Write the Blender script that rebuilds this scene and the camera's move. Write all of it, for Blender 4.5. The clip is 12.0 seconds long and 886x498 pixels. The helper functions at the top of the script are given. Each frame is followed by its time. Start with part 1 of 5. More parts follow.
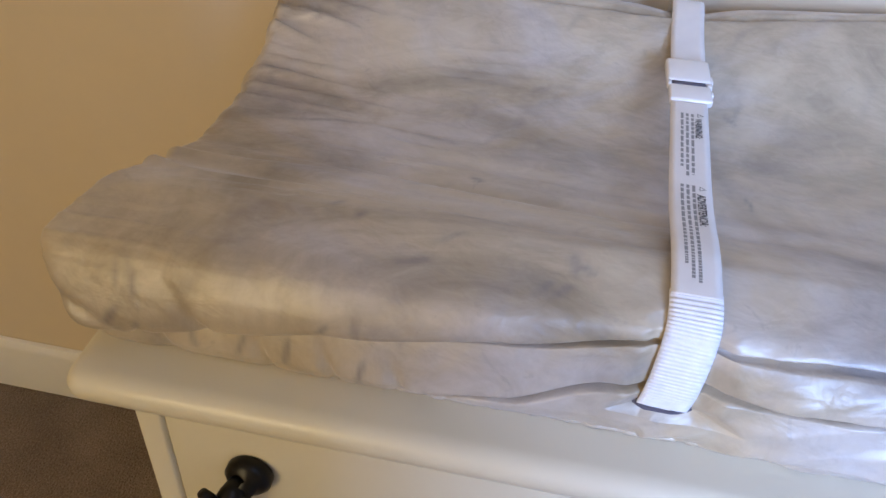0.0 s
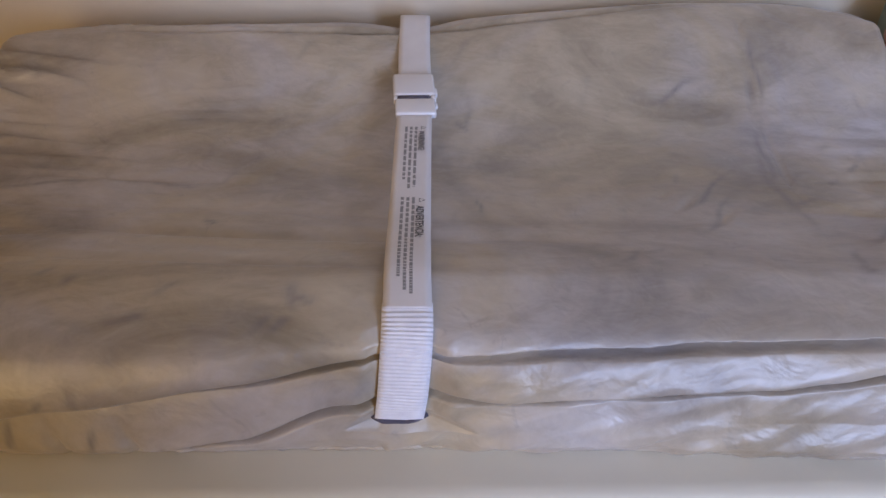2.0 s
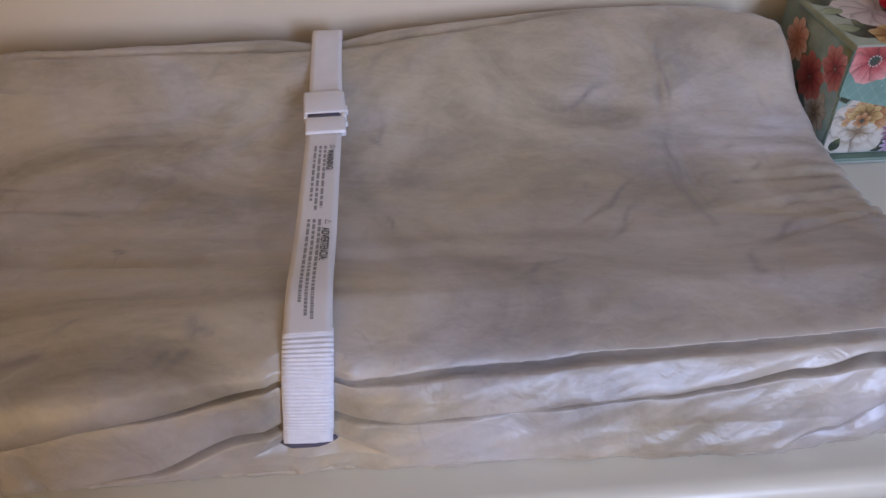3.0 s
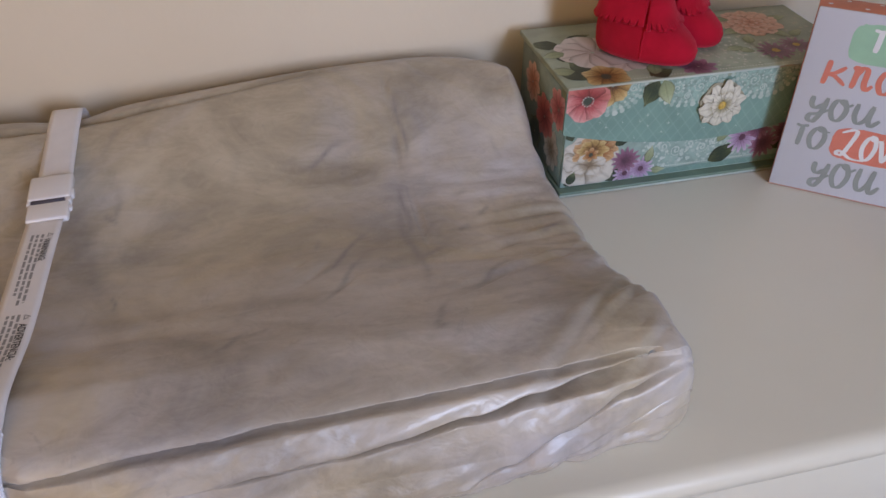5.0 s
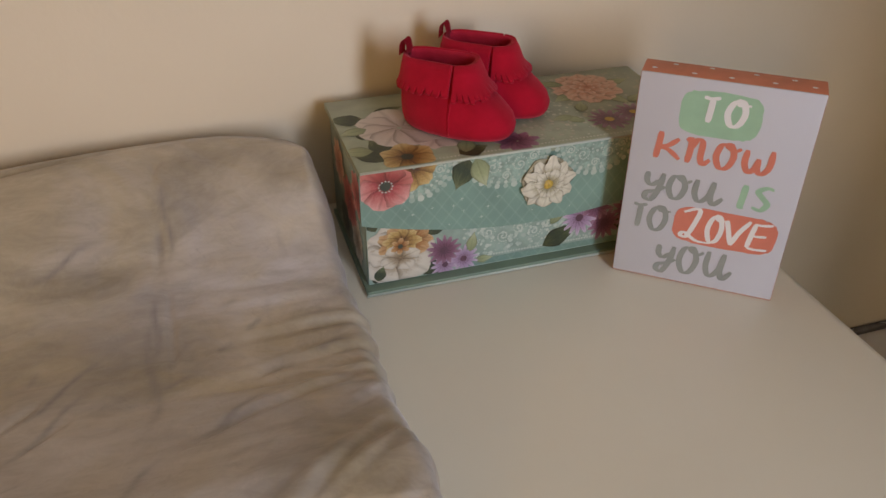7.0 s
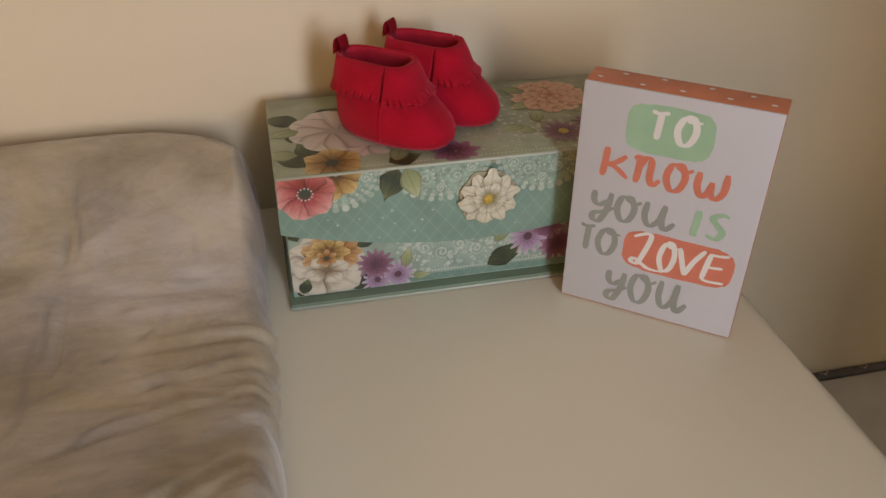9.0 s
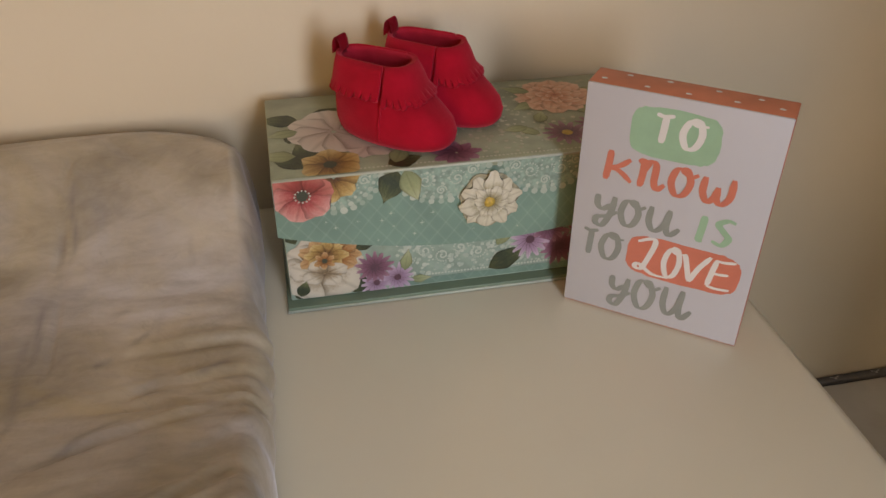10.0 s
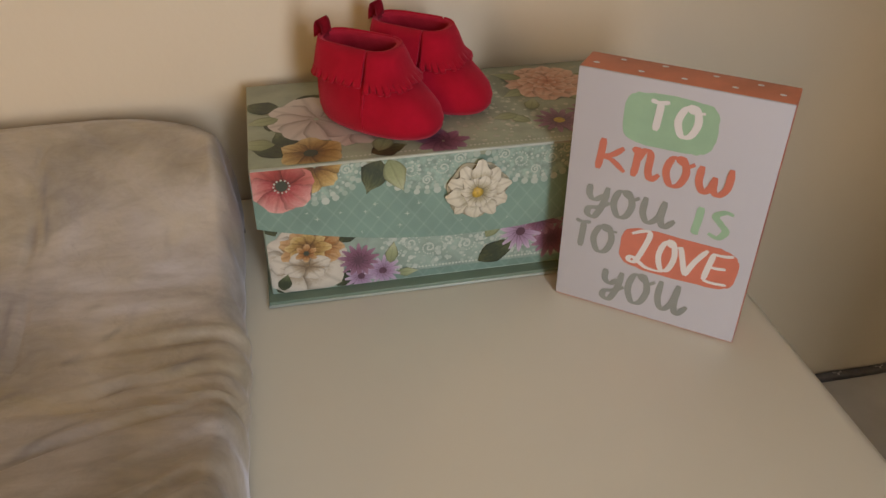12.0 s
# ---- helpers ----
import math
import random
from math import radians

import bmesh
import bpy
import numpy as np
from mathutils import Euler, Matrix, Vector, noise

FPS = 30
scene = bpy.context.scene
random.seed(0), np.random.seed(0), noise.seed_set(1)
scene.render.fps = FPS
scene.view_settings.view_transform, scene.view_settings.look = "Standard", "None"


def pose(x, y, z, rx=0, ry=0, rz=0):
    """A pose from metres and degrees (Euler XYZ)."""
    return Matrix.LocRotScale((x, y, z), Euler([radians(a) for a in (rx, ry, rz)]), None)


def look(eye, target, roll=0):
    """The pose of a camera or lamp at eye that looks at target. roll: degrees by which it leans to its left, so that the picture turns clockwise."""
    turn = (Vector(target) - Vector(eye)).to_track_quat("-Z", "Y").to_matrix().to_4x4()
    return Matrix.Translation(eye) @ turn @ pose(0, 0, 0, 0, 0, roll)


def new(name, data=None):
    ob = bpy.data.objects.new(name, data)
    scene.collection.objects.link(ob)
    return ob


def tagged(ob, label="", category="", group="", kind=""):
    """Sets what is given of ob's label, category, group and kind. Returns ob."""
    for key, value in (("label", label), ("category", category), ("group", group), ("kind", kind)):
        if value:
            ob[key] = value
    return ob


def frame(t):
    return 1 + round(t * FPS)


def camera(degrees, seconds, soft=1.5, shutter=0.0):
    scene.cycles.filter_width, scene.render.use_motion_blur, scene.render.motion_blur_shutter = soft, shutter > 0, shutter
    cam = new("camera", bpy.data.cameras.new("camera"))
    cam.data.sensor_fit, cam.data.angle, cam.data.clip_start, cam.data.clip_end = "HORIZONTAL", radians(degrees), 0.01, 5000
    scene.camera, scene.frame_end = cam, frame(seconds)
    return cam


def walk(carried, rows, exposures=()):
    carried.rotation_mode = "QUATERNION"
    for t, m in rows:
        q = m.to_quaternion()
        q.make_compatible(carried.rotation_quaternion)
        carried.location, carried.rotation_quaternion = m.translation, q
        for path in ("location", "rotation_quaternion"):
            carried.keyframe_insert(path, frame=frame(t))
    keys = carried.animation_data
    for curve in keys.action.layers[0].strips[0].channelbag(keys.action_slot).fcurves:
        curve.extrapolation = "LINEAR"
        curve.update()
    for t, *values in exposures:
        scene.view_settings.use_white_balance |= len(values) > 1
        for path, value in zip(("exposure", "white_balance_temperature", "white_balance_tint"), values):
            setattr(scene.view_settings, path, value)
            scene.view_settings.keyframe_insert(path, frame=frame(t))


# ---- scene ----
cam = camera(57.0, 12.0)
PATH = [
    (0, (-0.088, -0.781, 1.126), (-0.338, 0.734, -0.156), 3.3),
    (0.5, (-0.081, -0.791, 1.126), (-0.252, 0.738, -0.152), 3.3),
    (1, (-0.065, -0.786, 1.134), (-0.169, 0.756, -0.135), 3.2),
    (1.5, (-0.035, -0.778, 1.137), (-0.042, 0.78, -0.117), 2.7),
    (2, (-0.004, -0.773, 1.139), (0.077, 0.792, -0.103), 1.8),
    (2.5, (0.018, -0.774, 1.144), (0.169, 0.789, -0.094), 1.8),
    (2.7, (0.024, -0.769, 1.148), (0.177, 0.784, -0.103), 1.3),
    (4.5, (0.123, -0.794, 1.198), (0.457, 0.738, -0.044), 1.1),
    (5, (0.179, -0.792, 1.201), (0.561, 0.746, -0.019), 0.2),
    (5.5, (0.232, -0.783, 1.193), (0.689, 0.769, 0.017), -0.8),
    (6, (0.267, -0.76, 1.174), (0.806, 0.808, 0.057), -0.3),
    (6.5, (0.301, -0.731, 1.167), (0.852, 0.849, 0.07), 0.1),
    (7, (0.345, -0.707, 1.166), (0.86, 0.87, 0.05), 0.4),
    (7.5, (0.388, -0.699, 1.162), (0.867, 0.89, 0.046), 0.3),
    (9.5, (0.465, -0.682, 1.149), (0.824, 0.934, 0.027), 0.5),
    (10, (0.469, -0.676, 1.15), (0.819, 0.935, 0.018), 0.4),
    (10.5, (0.472, -0.671, 1.146), (0.825, 0.937, 0.01), 0.7),
    (11, (0.477, -0.661, 1.143), (0.824, 0.944, 0.002), 0.4),
    (11.5, (0.483, -0.659, 1.139), (0.829, 0.941, -0.011), 0.5),
    (12, (0.486, -0.659, 1.137), (0.825, 0.943, -0.013), 0.3),
]
EXPOSURES = [(0.0, 1.27, 5000, 26), (1.5, 0.60, 5500, 33), (2.5, 0.51, 5700, 33), (5.0, 0.52, 6300, 31), (7.0, 0.42, 7600, 29), (9.5, 0.42, 8300, 28), (12.0, 0.38, 8300, 28)]
walk(cam, [(t, look(eye, target, roll)) for t, eye, target, roll in PATH], EXPOSURES)

# ---- light ----
T = 0.74            # height of the dresser top
WALL_Y = 0.012      # face of the back wall
world = bpy.data.worlds.new("world")
scene.world = world
world.use_nodes = True
sky = world.node_tree.nodes.new("ShaderNodeTexSky")
sky.sky_type = "NISHITA"
sky.sun_disc = False
sky.sun_elevation, sky.sun_rotation = radians(35), radians(60)
world.node_tree.links.new(sky.outputs[0], world.node_tree.nodes["Background"].inputs[0])
world.node_tree.nodes["Background"].inputs[1].default_value = 0.1


def window_light(name, loc, rot, w, h, watts, colour):
    data = bpy.data.lights.new(name, "AREA")
    data.shape, data.size, data.size_y, data.energy, data.color = "RECTANGLE", w, h, watts, colour
    ob = new(name, data)
    ob.matrix_world = pose(*loc, *rot)
    return ob


WIN = (0.72, 1.20, 1.00, 2.10)     # x0, x1, z0, z1 of the window behind the camera
FRONT_Y = -2.6
window_light("window_light", ((WIN[0] + WIN[1]) / 2, FRONT_Y + 0.02, (WIN[2] + WIN[3]) / 2), (90, 0, 0), 0.40, 1.02, 29.5, (0.58, 0.785, 1.0))
FILL_WIN = (-1.55, -0.75, 0.75, 1.95)    # added, unseen opening in the same wall for a warm fill from the left
window_light("window_light", ((FILL_WIN[0] + FILL_WIN[1]) / 2, FRONT_Y + 0.02, (FILL_WIN[2] + FILL_WIN[3]) / 2), (90, 0, 0), 0.72, 1.12, 9.5, (1.0, 0.70, 0.22))

# ---- materials ----


def material(name):
    m = bpy.data.materials.new(name)
    m.use_nodes = True
    nt = m.node_tree
    return m, nt, nt.nodes["Principled BSDF"]


def node(nt, kind, **kw):
    n = nt.nodes.new(kind)
    for k, v in kw.items():
        n.inputs[k].default_value = v
    return n


def coords(nt, scale=(1, 1, 1), rot=(0, 0, 0)):
    tc = nt.nodes.new("ShaderNodeTexCoord")
    mp = nt.nodes.new("ShaderNodeMapping")
    mp.inputs["Scale"].default_value = scale
    mp.inputs["Rotation"].default_value = [radians(a) for a in rot]
    nt.links.new(tc.outputs["Object"], mp.inputs[0])
    return mp.outputs[0]


def noise_tex(nt, vec, scale, detail=4.0, rough=0.55, dist=0.0):
    n = node(nt, "ShaderNodeTexNoise", Scale=scale, Detail=detail, Roughness=rough, Distortion=dist)
    nt.links.new(vec, n.inputs["Vector"])
    return n.outputs[0]


def ramp(nt, fac, stops):
    r = nt.nodes.new("ShaderNodeValToRGB")
    els = r.color_ramp.elements
    while len(els) < len(stops):
        els.new(0.5)
    for e, (p, c) in zip(els, stops):
        e.position, e.color = p, (*c, 1)
    nt.links.new(fac, r.inputs[0])
    return r.outputs[0]


def bump(nt, fac, strength, dist, after=None):
    b = node(nt, "ShaderNodeBump", Strength=strength, Distance=dist)
    nt.links.new(fac, b.inputs["Height"])
    if after is not None:
        nt.links.new(after, b.inputs["Normal"])
    return b.outputs[0]


def simple(name, colour, rough=0.5, metal=0.0, vary=0.08, scale=30.0, bumpy=0.0, bump_scale=200.0, spec=0.5):
    """A plain surface with two scales of slight variation."""
    m, nt, p = material(name)
    v = coords(nt)
    lo = [c * (1 - vary) for c in colour]
    hi = [min(1, c * (1 + vary)) for c in colour]
    nt.links.new(ramp(nt, noise_tex(nt, v, scale, 6), ((0.3, lo), (0.7, hi))), p.inputs["Base Color"])
    p.inputs["Roughness"].default_value = rough
    p.inputs["Metallic"].default_value = metal
    p.inputs["Specular IOR Level"].default_value = spec
    if bumpy:
        nt.links.new(bump(nt, noise_tex(nt, v, bump_scale, 3), bumpy, 0.001), p.inputs["Normal"])
    return m


def wall_paint():
    m, nt, p = material("cream_wall_paint")
    v = coords(nt)
    nt.links.new(ramp(nt, noise_tex(nt, v, 2.5, 5), ((0.3, (0.68, 0.58, 0.43)), (0.7, (0.73, 0.63, 0.48)))), p.inputs["Base Color"])
    p.inputs["Roughness"].default_value = 0.6
    nt.links.new(bump(nt, noise_tex(nt, v, 90, 3), 0.12, 0.002), p.inputs["Normal"])
    return m


def carpet_pile():
    m, nt, p = material("brown_carpet_pile")
    v = coords(nt)
    mix = nt.nodes.new("ShaderNodeMath")
    mix.operation = "MULTIPLY_ADD"
    mix.inputs[1].default_value = 0.55
    nt.links.new(noise_tex(nt, v, 260, 2), mix.inputs[0])
    half = nt.nodes.new("ShaderNodeMath")
    half.operation = "MULTIPLY"
    half.inputs[1].default_value = 0.45
    nt.links.new(noise_tex(nt, v, 9, 4), half.inputs[0])
    nt.links.new(half.outputs[0], mix.inputs[2])
    nt.links.new(ramp(nt, mix.outputs[0], ((0.32, (0.10, 0.07, 0.055)), (0.52, (0.20, 0.15, 0.12)), (0.7, (0.30, 0.23, 0.19)))), p.inputs["Base Color"])
    p.inputs["Roughness"].default_value = 0.95
    p.inputs["Sheen Weight"].default_value = 0.2
    nt.links.new(bump(nt, noise_tex(nt, v, 320, 2), 0.9, 0.006), p.inputs["Normal"])
    return m


def velvet_cover():
    """Silver-grey plush whose nap is brushed in patches, with darker finger strokes."""
    m, nt, p = material("silver_grey_plush")
    v = coords(nt, (1, 1.6, 1))
    nap = noise_tex(nt, v, 5, 5, 0.58, 1.0)
    fine = noise_tex(nt, coords(nt, (1, 2.2, 1), (0, 0, 25)), 30, 6, 0.68, 1.8)
    add = nt.nodes.new("ShaderNodeMath")
    add.operation = "MULTIPLY_ADD"
    add.inputs[1].default_value = 0.20
    nt.links.new(fine, add.inputs[0])
    half = nt.nodes.new("ShaderNodeMath")
    half.operation = "MULTIPLY"
    half.inputs[1].default_value = 0.80
    nt.links.new(nap, half.inputs[0])
    nt.links.new(half.outputs[0], add.inputs[2])
    tone = ramp(nt, add.outputs[0], ((0.34, (0.27, 0.245, 0.228)), (0.46, (0.405, 0.370, 0.350)), (0.54, (0.500, 0.465, 0.450)), (0.68, (0.61, 0.575, 0.57))))
    strokes = ramp(nt, noise_tex(nt, coords(nt, (1, 1.2, 1), (0, 0, -35)), 17, 4, 0.7, 2.6), ((0.64, (0, 0, 0)), (0.69, (0.22, 0.22, 0.22)), (0.76, (0.03, 0.03, 0.03))))
    warm = nt.nodes.new("ShaderNodeMix")            # the pile turns beige where it is brushed flat
    warm.data_type, warm.blend_type = "RGBA", "MULTIPLY"
    nt.links.new(ramp(nt, noise_tex(nt, coords(nt, (1, 1.3, 1)), 4.2, 5, 0.6, 0.9), ((0.38, (0, 0, 0)), (0.56, (1, 1, 1)))), warm.inputs[0])
    nt.links.new(tone, warm.inputs[6])
    warm.inputs[7].default_value = (0.98, 0.90, 0.68, 1)
    mx = nt.nodes.new("ShaderNodeMix")
    mx.data_type = "RGBA"
    nt.links.new(strokes, mx.inputs[0])
    nt.links.new(warm.outputs[2], mx.inputs[6])
    mx.inputs[7].default_value = (0.21, 0.195, 0.19, 1)
    at = nt.nodes.new("ShaderNodeAttribute")        # nap pushed over by fingers, with painted shade by the strap and in tucks
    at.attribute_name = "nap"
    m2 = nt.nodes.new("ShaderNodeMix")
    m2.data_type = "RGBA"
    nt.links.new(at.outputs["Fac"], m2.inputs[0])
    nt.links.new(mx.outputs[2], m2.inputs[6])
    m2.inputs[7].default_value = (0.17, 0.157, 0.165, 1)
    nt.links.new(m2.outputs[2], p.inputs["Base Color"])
    rr = ramp(nt, add.outputs[0], ((0.35, (0.48, 0.48, 0.48)), (0.65, (0.35, 0.35, 0.35))))
    nt.links.new(rr, p.inputs["Roughness"])
    p.inputs["Sheen Weight"].default_value = 0.30
    p.inputs["Sheen Roughness"].default_value = 0.3
    p.inputs["Sheen Tint"].default_value = (0.86, 0.89, 1.0, 1)
    p.inputs["Specular IOR Level"].default_value = 0.9
    b1 = bump(nt, noise_tex(nt, coords(nt), 13, 3, 0.5, 0.6), 0.22, 0.010)
    b1 = bump(nt, noise_tex(nt, coords(nt, (1.0, 1.0, 1.4), (0, 0, 30)), 38, 3, 0.55, 0.4), 0.36, 0.005, b1)
    nt.links.new(bump(nt, noise_tex(nt, coords(nt), 900, 2), 0.12, 0.0005, b1), p.inputs["Normal"])
    return m


def webbing():
    m, nt, p = material("white_ribbed_webbing")
    v = coords(nt)
    p.inputs["Base Color"].default_value = (0.80, 0.80, 0.86, 1)
    p.inputs["Roughness"].default_value = 0.6
    p.inputs["Sheen Weight"].default_value = 0.2
    nt.links.new(bump(nt, noise_tex(nt, v, 1500, 2), 0.4, 0.0004), p.inputs["Normal"])
    nt.links.new(ramp(nt, noise_tex(nt, v, 120, 3), ((0.3, (0.74, 0.74, 0.80)), (0.7, (0.84, 0.84, 0.89)))), p.inputs["Base Color"])
    return m


def suede(name, lo, hi):
    m, nt, p = material(name)
    v = coords(nt)
    nt.links.new(ramp(nt, noise_tex(nt, v, 45, 6, 0.65), ((0.3, lo), (0.7, hi))), p.inputs["Base Color"])
    p.inputs["Roughness"].default_value = 0.9
    p.inputs["Sheen Weight"].default_value = 0.35
    p.inputs["Sheen Tint"].default_value = (1, 0.2, 0.25, 1)
    p.inputs["Specular IOR Level"].default_value = 0.2
    nt.links.new(bump(nt, noise_tex(nt, v, 1100, 3), 0.5, 0.0005), p.inputs["Normal"])
    return m


def print_paper(name, base, line):
    """Sea-green printed paper with a fine diagonal trellis and soft mottling."""
    m, nt, p = material(name)
    v = coords(nt)
    mott = ramp(nt, noise_tex(nt, v, 22, 5), ((0.3, [c * 0.82 for c in base]), (0.7, [min(1, c * 1.12) for c in base])))
    last = mott
    for ang in (38, -38):
        w = node(nt, "ShaderNodeTexWave", Scale=30.0, Distortion=0.4, Detail=1.0)
        w.wave_type, w.bands_direction = "BANDS", "X"
        nt.links.new(coords(nt, (1, 1, 1), (0, ang, 0)), w.inputs["Vector"])
        r = ramp(nt, w.outputs["Fac"], ((0.92, (0, 0, 0)), (0.995, (0.09, 0.09, 0.09))))
        mx = nt.nodes.new("ShaderNodeMix")
        mx.data_type = "RGBA"
        nt.links.new(r, mx.inputs[0])
        nt.links.new(last, mx.inputs[6])
        mx.inputs[7].default_value = (*line, 1)
        last = mx.outputs[2]
    nt.links.new(last, p.inputs["Base Color"])
    p.inputs["Roughness"].default_value = 0.38
    return m


def petal_ink(name, stops, streak=0.25, rough=0.42):
    """Printed petal: colour runs along the petal (u), with painterly streaks, a vein and darker rims (v)."""
    m, nt, p = material(name)
    uv = nt.nodes.new("ShaderNodeUVMap")
    sep = nt.nodes.new("ShaderNodeSeparateXYZ")
    nt.links.new(uv.outputs[0], sep.inputs[0])
    mp = nt.nodes.new("ShaderNodeMapping")
    mp.inputs["Scale"].default_value = (1.6, 7.0, 1.0)
    nt.links.new(uv.outputs[0], mp.inputs[0])
    sh = nt.nodes.new("ShaderNodeVectorMath")
    sh.operation = "MULTIPLY_ADD"
    sh.inputs[1].default_value = (45, 45, 45)
    nt.links.new(coords(nt), sh.inputs[0])
    nt.links.new(mp.outputs[0], sh.inputs[2])
    lines = noise_tex(nt, sh.outputs[0], 1.3, 5, 0.7, 0.6)
    blot = noise_tex(nt, coords(nt), 150, 6, 0.72, 2.2)
    n = nt.nodes.new("ShaderNodeMath")
    n.operation = "ADD"
    nt.links.new(lines, n.inputs[0])
    nt.links.new(blot, n.inputs[1])
    a = nt.nodes.new("ShaderNodeMath")
    a.operation = "MULTIPLY_ADD"
    a.inputs[1].default_value = streak * 1.5
    nt.links.new(n.outputs[0], a.inputs[0])
    s = nt.nodes.new("ShaderNodeMath")
    s.operation = "SUBTRACT"
    s.inputs[1].default_value = streak * 1.5
    nt.links.new(sep.outputs[0], s.inputs[0])
    nt.links.new(s.outputs[0], a.inputs[2])
    rim = ramp(nt, sep.outputs[1], ((0.0, (0.50, 0.48, 0.45)), (0.14, (0.92, 0.92, 0.92)), (0.42, (1, 1, 1)), (0.5, (0.78, 0.77, 0.75)), (0.58, (1, 1, 1)), (0.88, (0.95, 0.95, 0.95)), (1.0, (0.55, 0.53, 0.50))))
    mx = nt.nodes.new("ShaderNodeMix")
    mx.data_type, mx.blend_type = "RGBA", "MULTIPLY"
    mx.inputs[0].default_value = 1.0
    nt.links.new(ramp(nt, a.outputs[0], stops), mx.inputs[6])
    nt.links.new(rim, mx.inputs[7])
    nt.links.new(mx.outputs[2], p.inputs["Base Color"])
    p.inputs["Roughness"].default_value = rough
    return m


M_WALL = wall_paint()
M_CARPET = carpet_pile()
M_CEIL = simple("white_ceiling_paint", (0.78, 0.75, 0.69), 0.8, vary=0.03, bumpy=0.2, bump_scale=120)
M_TRIM = simple("white_trim_paint", (0.76, 0.76, 0.78), 0.35, vary=0.03, scale=8)
M_DRESSER = simple("ivory_dresser_paint", (0.70, 0.66, 0.545), 0.32, vary=0.03, scale=5, bumpy=0.05, bump_scale=60)
M_BLACK = simple("black_iron", (0.012, 0.012, 0.014), 0.35, metal=0.6, vary=0.3, scale=80, bumpy=0.1, bump_scale=300)
M_VELVET = velvet_cover()
M_WEB = webbing()
M_LABEL = simple("white_satin_label", (0.74, 0.71, 0.71), 0.45, vary=0.03, scale=60)
M_PLASTIC = simple("white_buckle_plastic", (0.78, 0.76, 0.77), 0.22, vary=0.02)
M_INK = simple("black_label_ink", (0.05, 0.05, 0.055), 0.6)
M_INK2 = simple("grey_label_ink", (0.27, 0.26, 0.265), 0.6)
# dark tone of the strap slit and of the buckle gap's painted shade
M_DARK = simple("dark_slit_and_gap_shade", (0.10, 0.09, 0.12), 0.9)
M_SUEDE = suede("red_suede", (0.34, 0.003, 0.014), (0.47, 0.006, 0.024))
M_SUEDE_IN = suede("dark_red_lining", (0.36, 0.010, 0.026), (0.50, 0.020, 0.045))
M_PAPER = print_paper("sea_green_printed_paper", (0.165, 0.285, 0.235), (0.48, 0.60, 0.53))
M_PAPER_TOP = simple("pale_sage_printed_paper", (0.29, 0.33, 0.235), 0.36, vary=0.28, scale=28)
M_PAPER_LOW = simple("pale_mint_printed_paper", (0.27, 0.37, 0.31), 0.4, vary=0.2, scale=60)
# side paper, darker than the body's front paper
M_PAPER_SIDE = simple("dark_floral_side_paper", (0.20, 0.24, 0.18), 0.42, vary=0.3, scale=40)
M_BASE = simple("grey_green_card_base", (0.14, 0.21, 0.15), 0.45, vary=0.1, scale=30)
M_EDGE = simple("pale_worn_card_edge", (0.46, 0.52, 0.46), 0.5, vary=0.1)
M_SIGN = simple("white_painted_board", (0.53, 0.545, 0.61), 0.55, vary=0.02, scale=12, bumpy=0.05, bump_scale=400)
M_CORAL = simple("coral_painted_edge", (0.62, 0.20, 0.115), 0.5, vary=0.1, scale=50)
M_CORAL_INK = simple("coral_lettering", (0.66, 0.20, 0.14), 0.55, vary=0.06, scale=60)
M_MINT_INK = simple("mint_lettering", (0.30, 0.52, 0.37), 0.55, vary=0.06, scale=60)
M_GREY_INK = simple("grey_lettering", (0.27, 0.30, 0.29), 0.55, vary=0.06, scale=60)
M_WHITE_INK = simple("white_lettering", (0.74, 0.74, 0.76), 0.55, vary=0.03)
M_SHEET = simple("grey_crib_sheet", (0.58, 0.56, 0.54), 0.85, vary=0.12, scale=12, bumpy=0.2, bump_scale=300)
M_BUMPER = simple("dark_grey_bumper_cloth", (0.13, 0.122, 0.122), 0.85, vary=0.2, scale=60)
M_BOW = simple("white_bumper_print", (0.5, 0.48, 0.46), 0.8)
M_GLASS = simple("bright_window_pane", (0.8, 0.85, 0.9), 0.1)

# ---- building helpers ----


def mesh_from(name, bm, mat, smooth=True):
    me = bpy.data.meshes.new(name)
    bm.normal_update()
    bm.to_mesh(me)
    bm.free()
    for m in (mat if isinstance(mat, (list, tuple)) else [mat]):
        me.materials.append(m)
    if smooth:
        for f in me.polygons:
            f.use_smooth = True
    return me


def part(name, bm, mat, parent=None, label="", smooth=True, at=None):
    ob = new(name, mesh_from(name, bm, mat, smooth))
    if at is not None:
        ob.matrix_basis = at
    if parent is not None:
        ob.parent = parent
    if label:
        tagged(ob, label)
    return ob


def thing(name, label, category, group="", kind="", at=None):
    ob = new(name)
    ob.empty_display_size = 0.05
    if at is not None:
        ob.matrix_basis = at
    return tagged(ob, label, category, group, kind)


def box(x0, x1, y0, y1, z0, z1, bevel=0.0, seg=2, bm=None):
    bm = bm or bmesh.new()
    r = bmesh.ops.create_cube(bm, size=1.0)
    for v in r["verts"]:
        v.co = Vector(((x0 + x1) / 2 + v.co.x * (x1 - x0), (y0 + y1) / 2 + v.co.y * (y1 - y0), (z0 + z1) / 2 + v.co.z * (z1 - z0)))
    if bevel:
        es = list({e for v in r["verts"] for e in v.link_edges})
        bmesh.ops.bevel(bm, geom=es, offset=bevel, segments=seg, profile=0.5, affect="EDGES")
    return bm


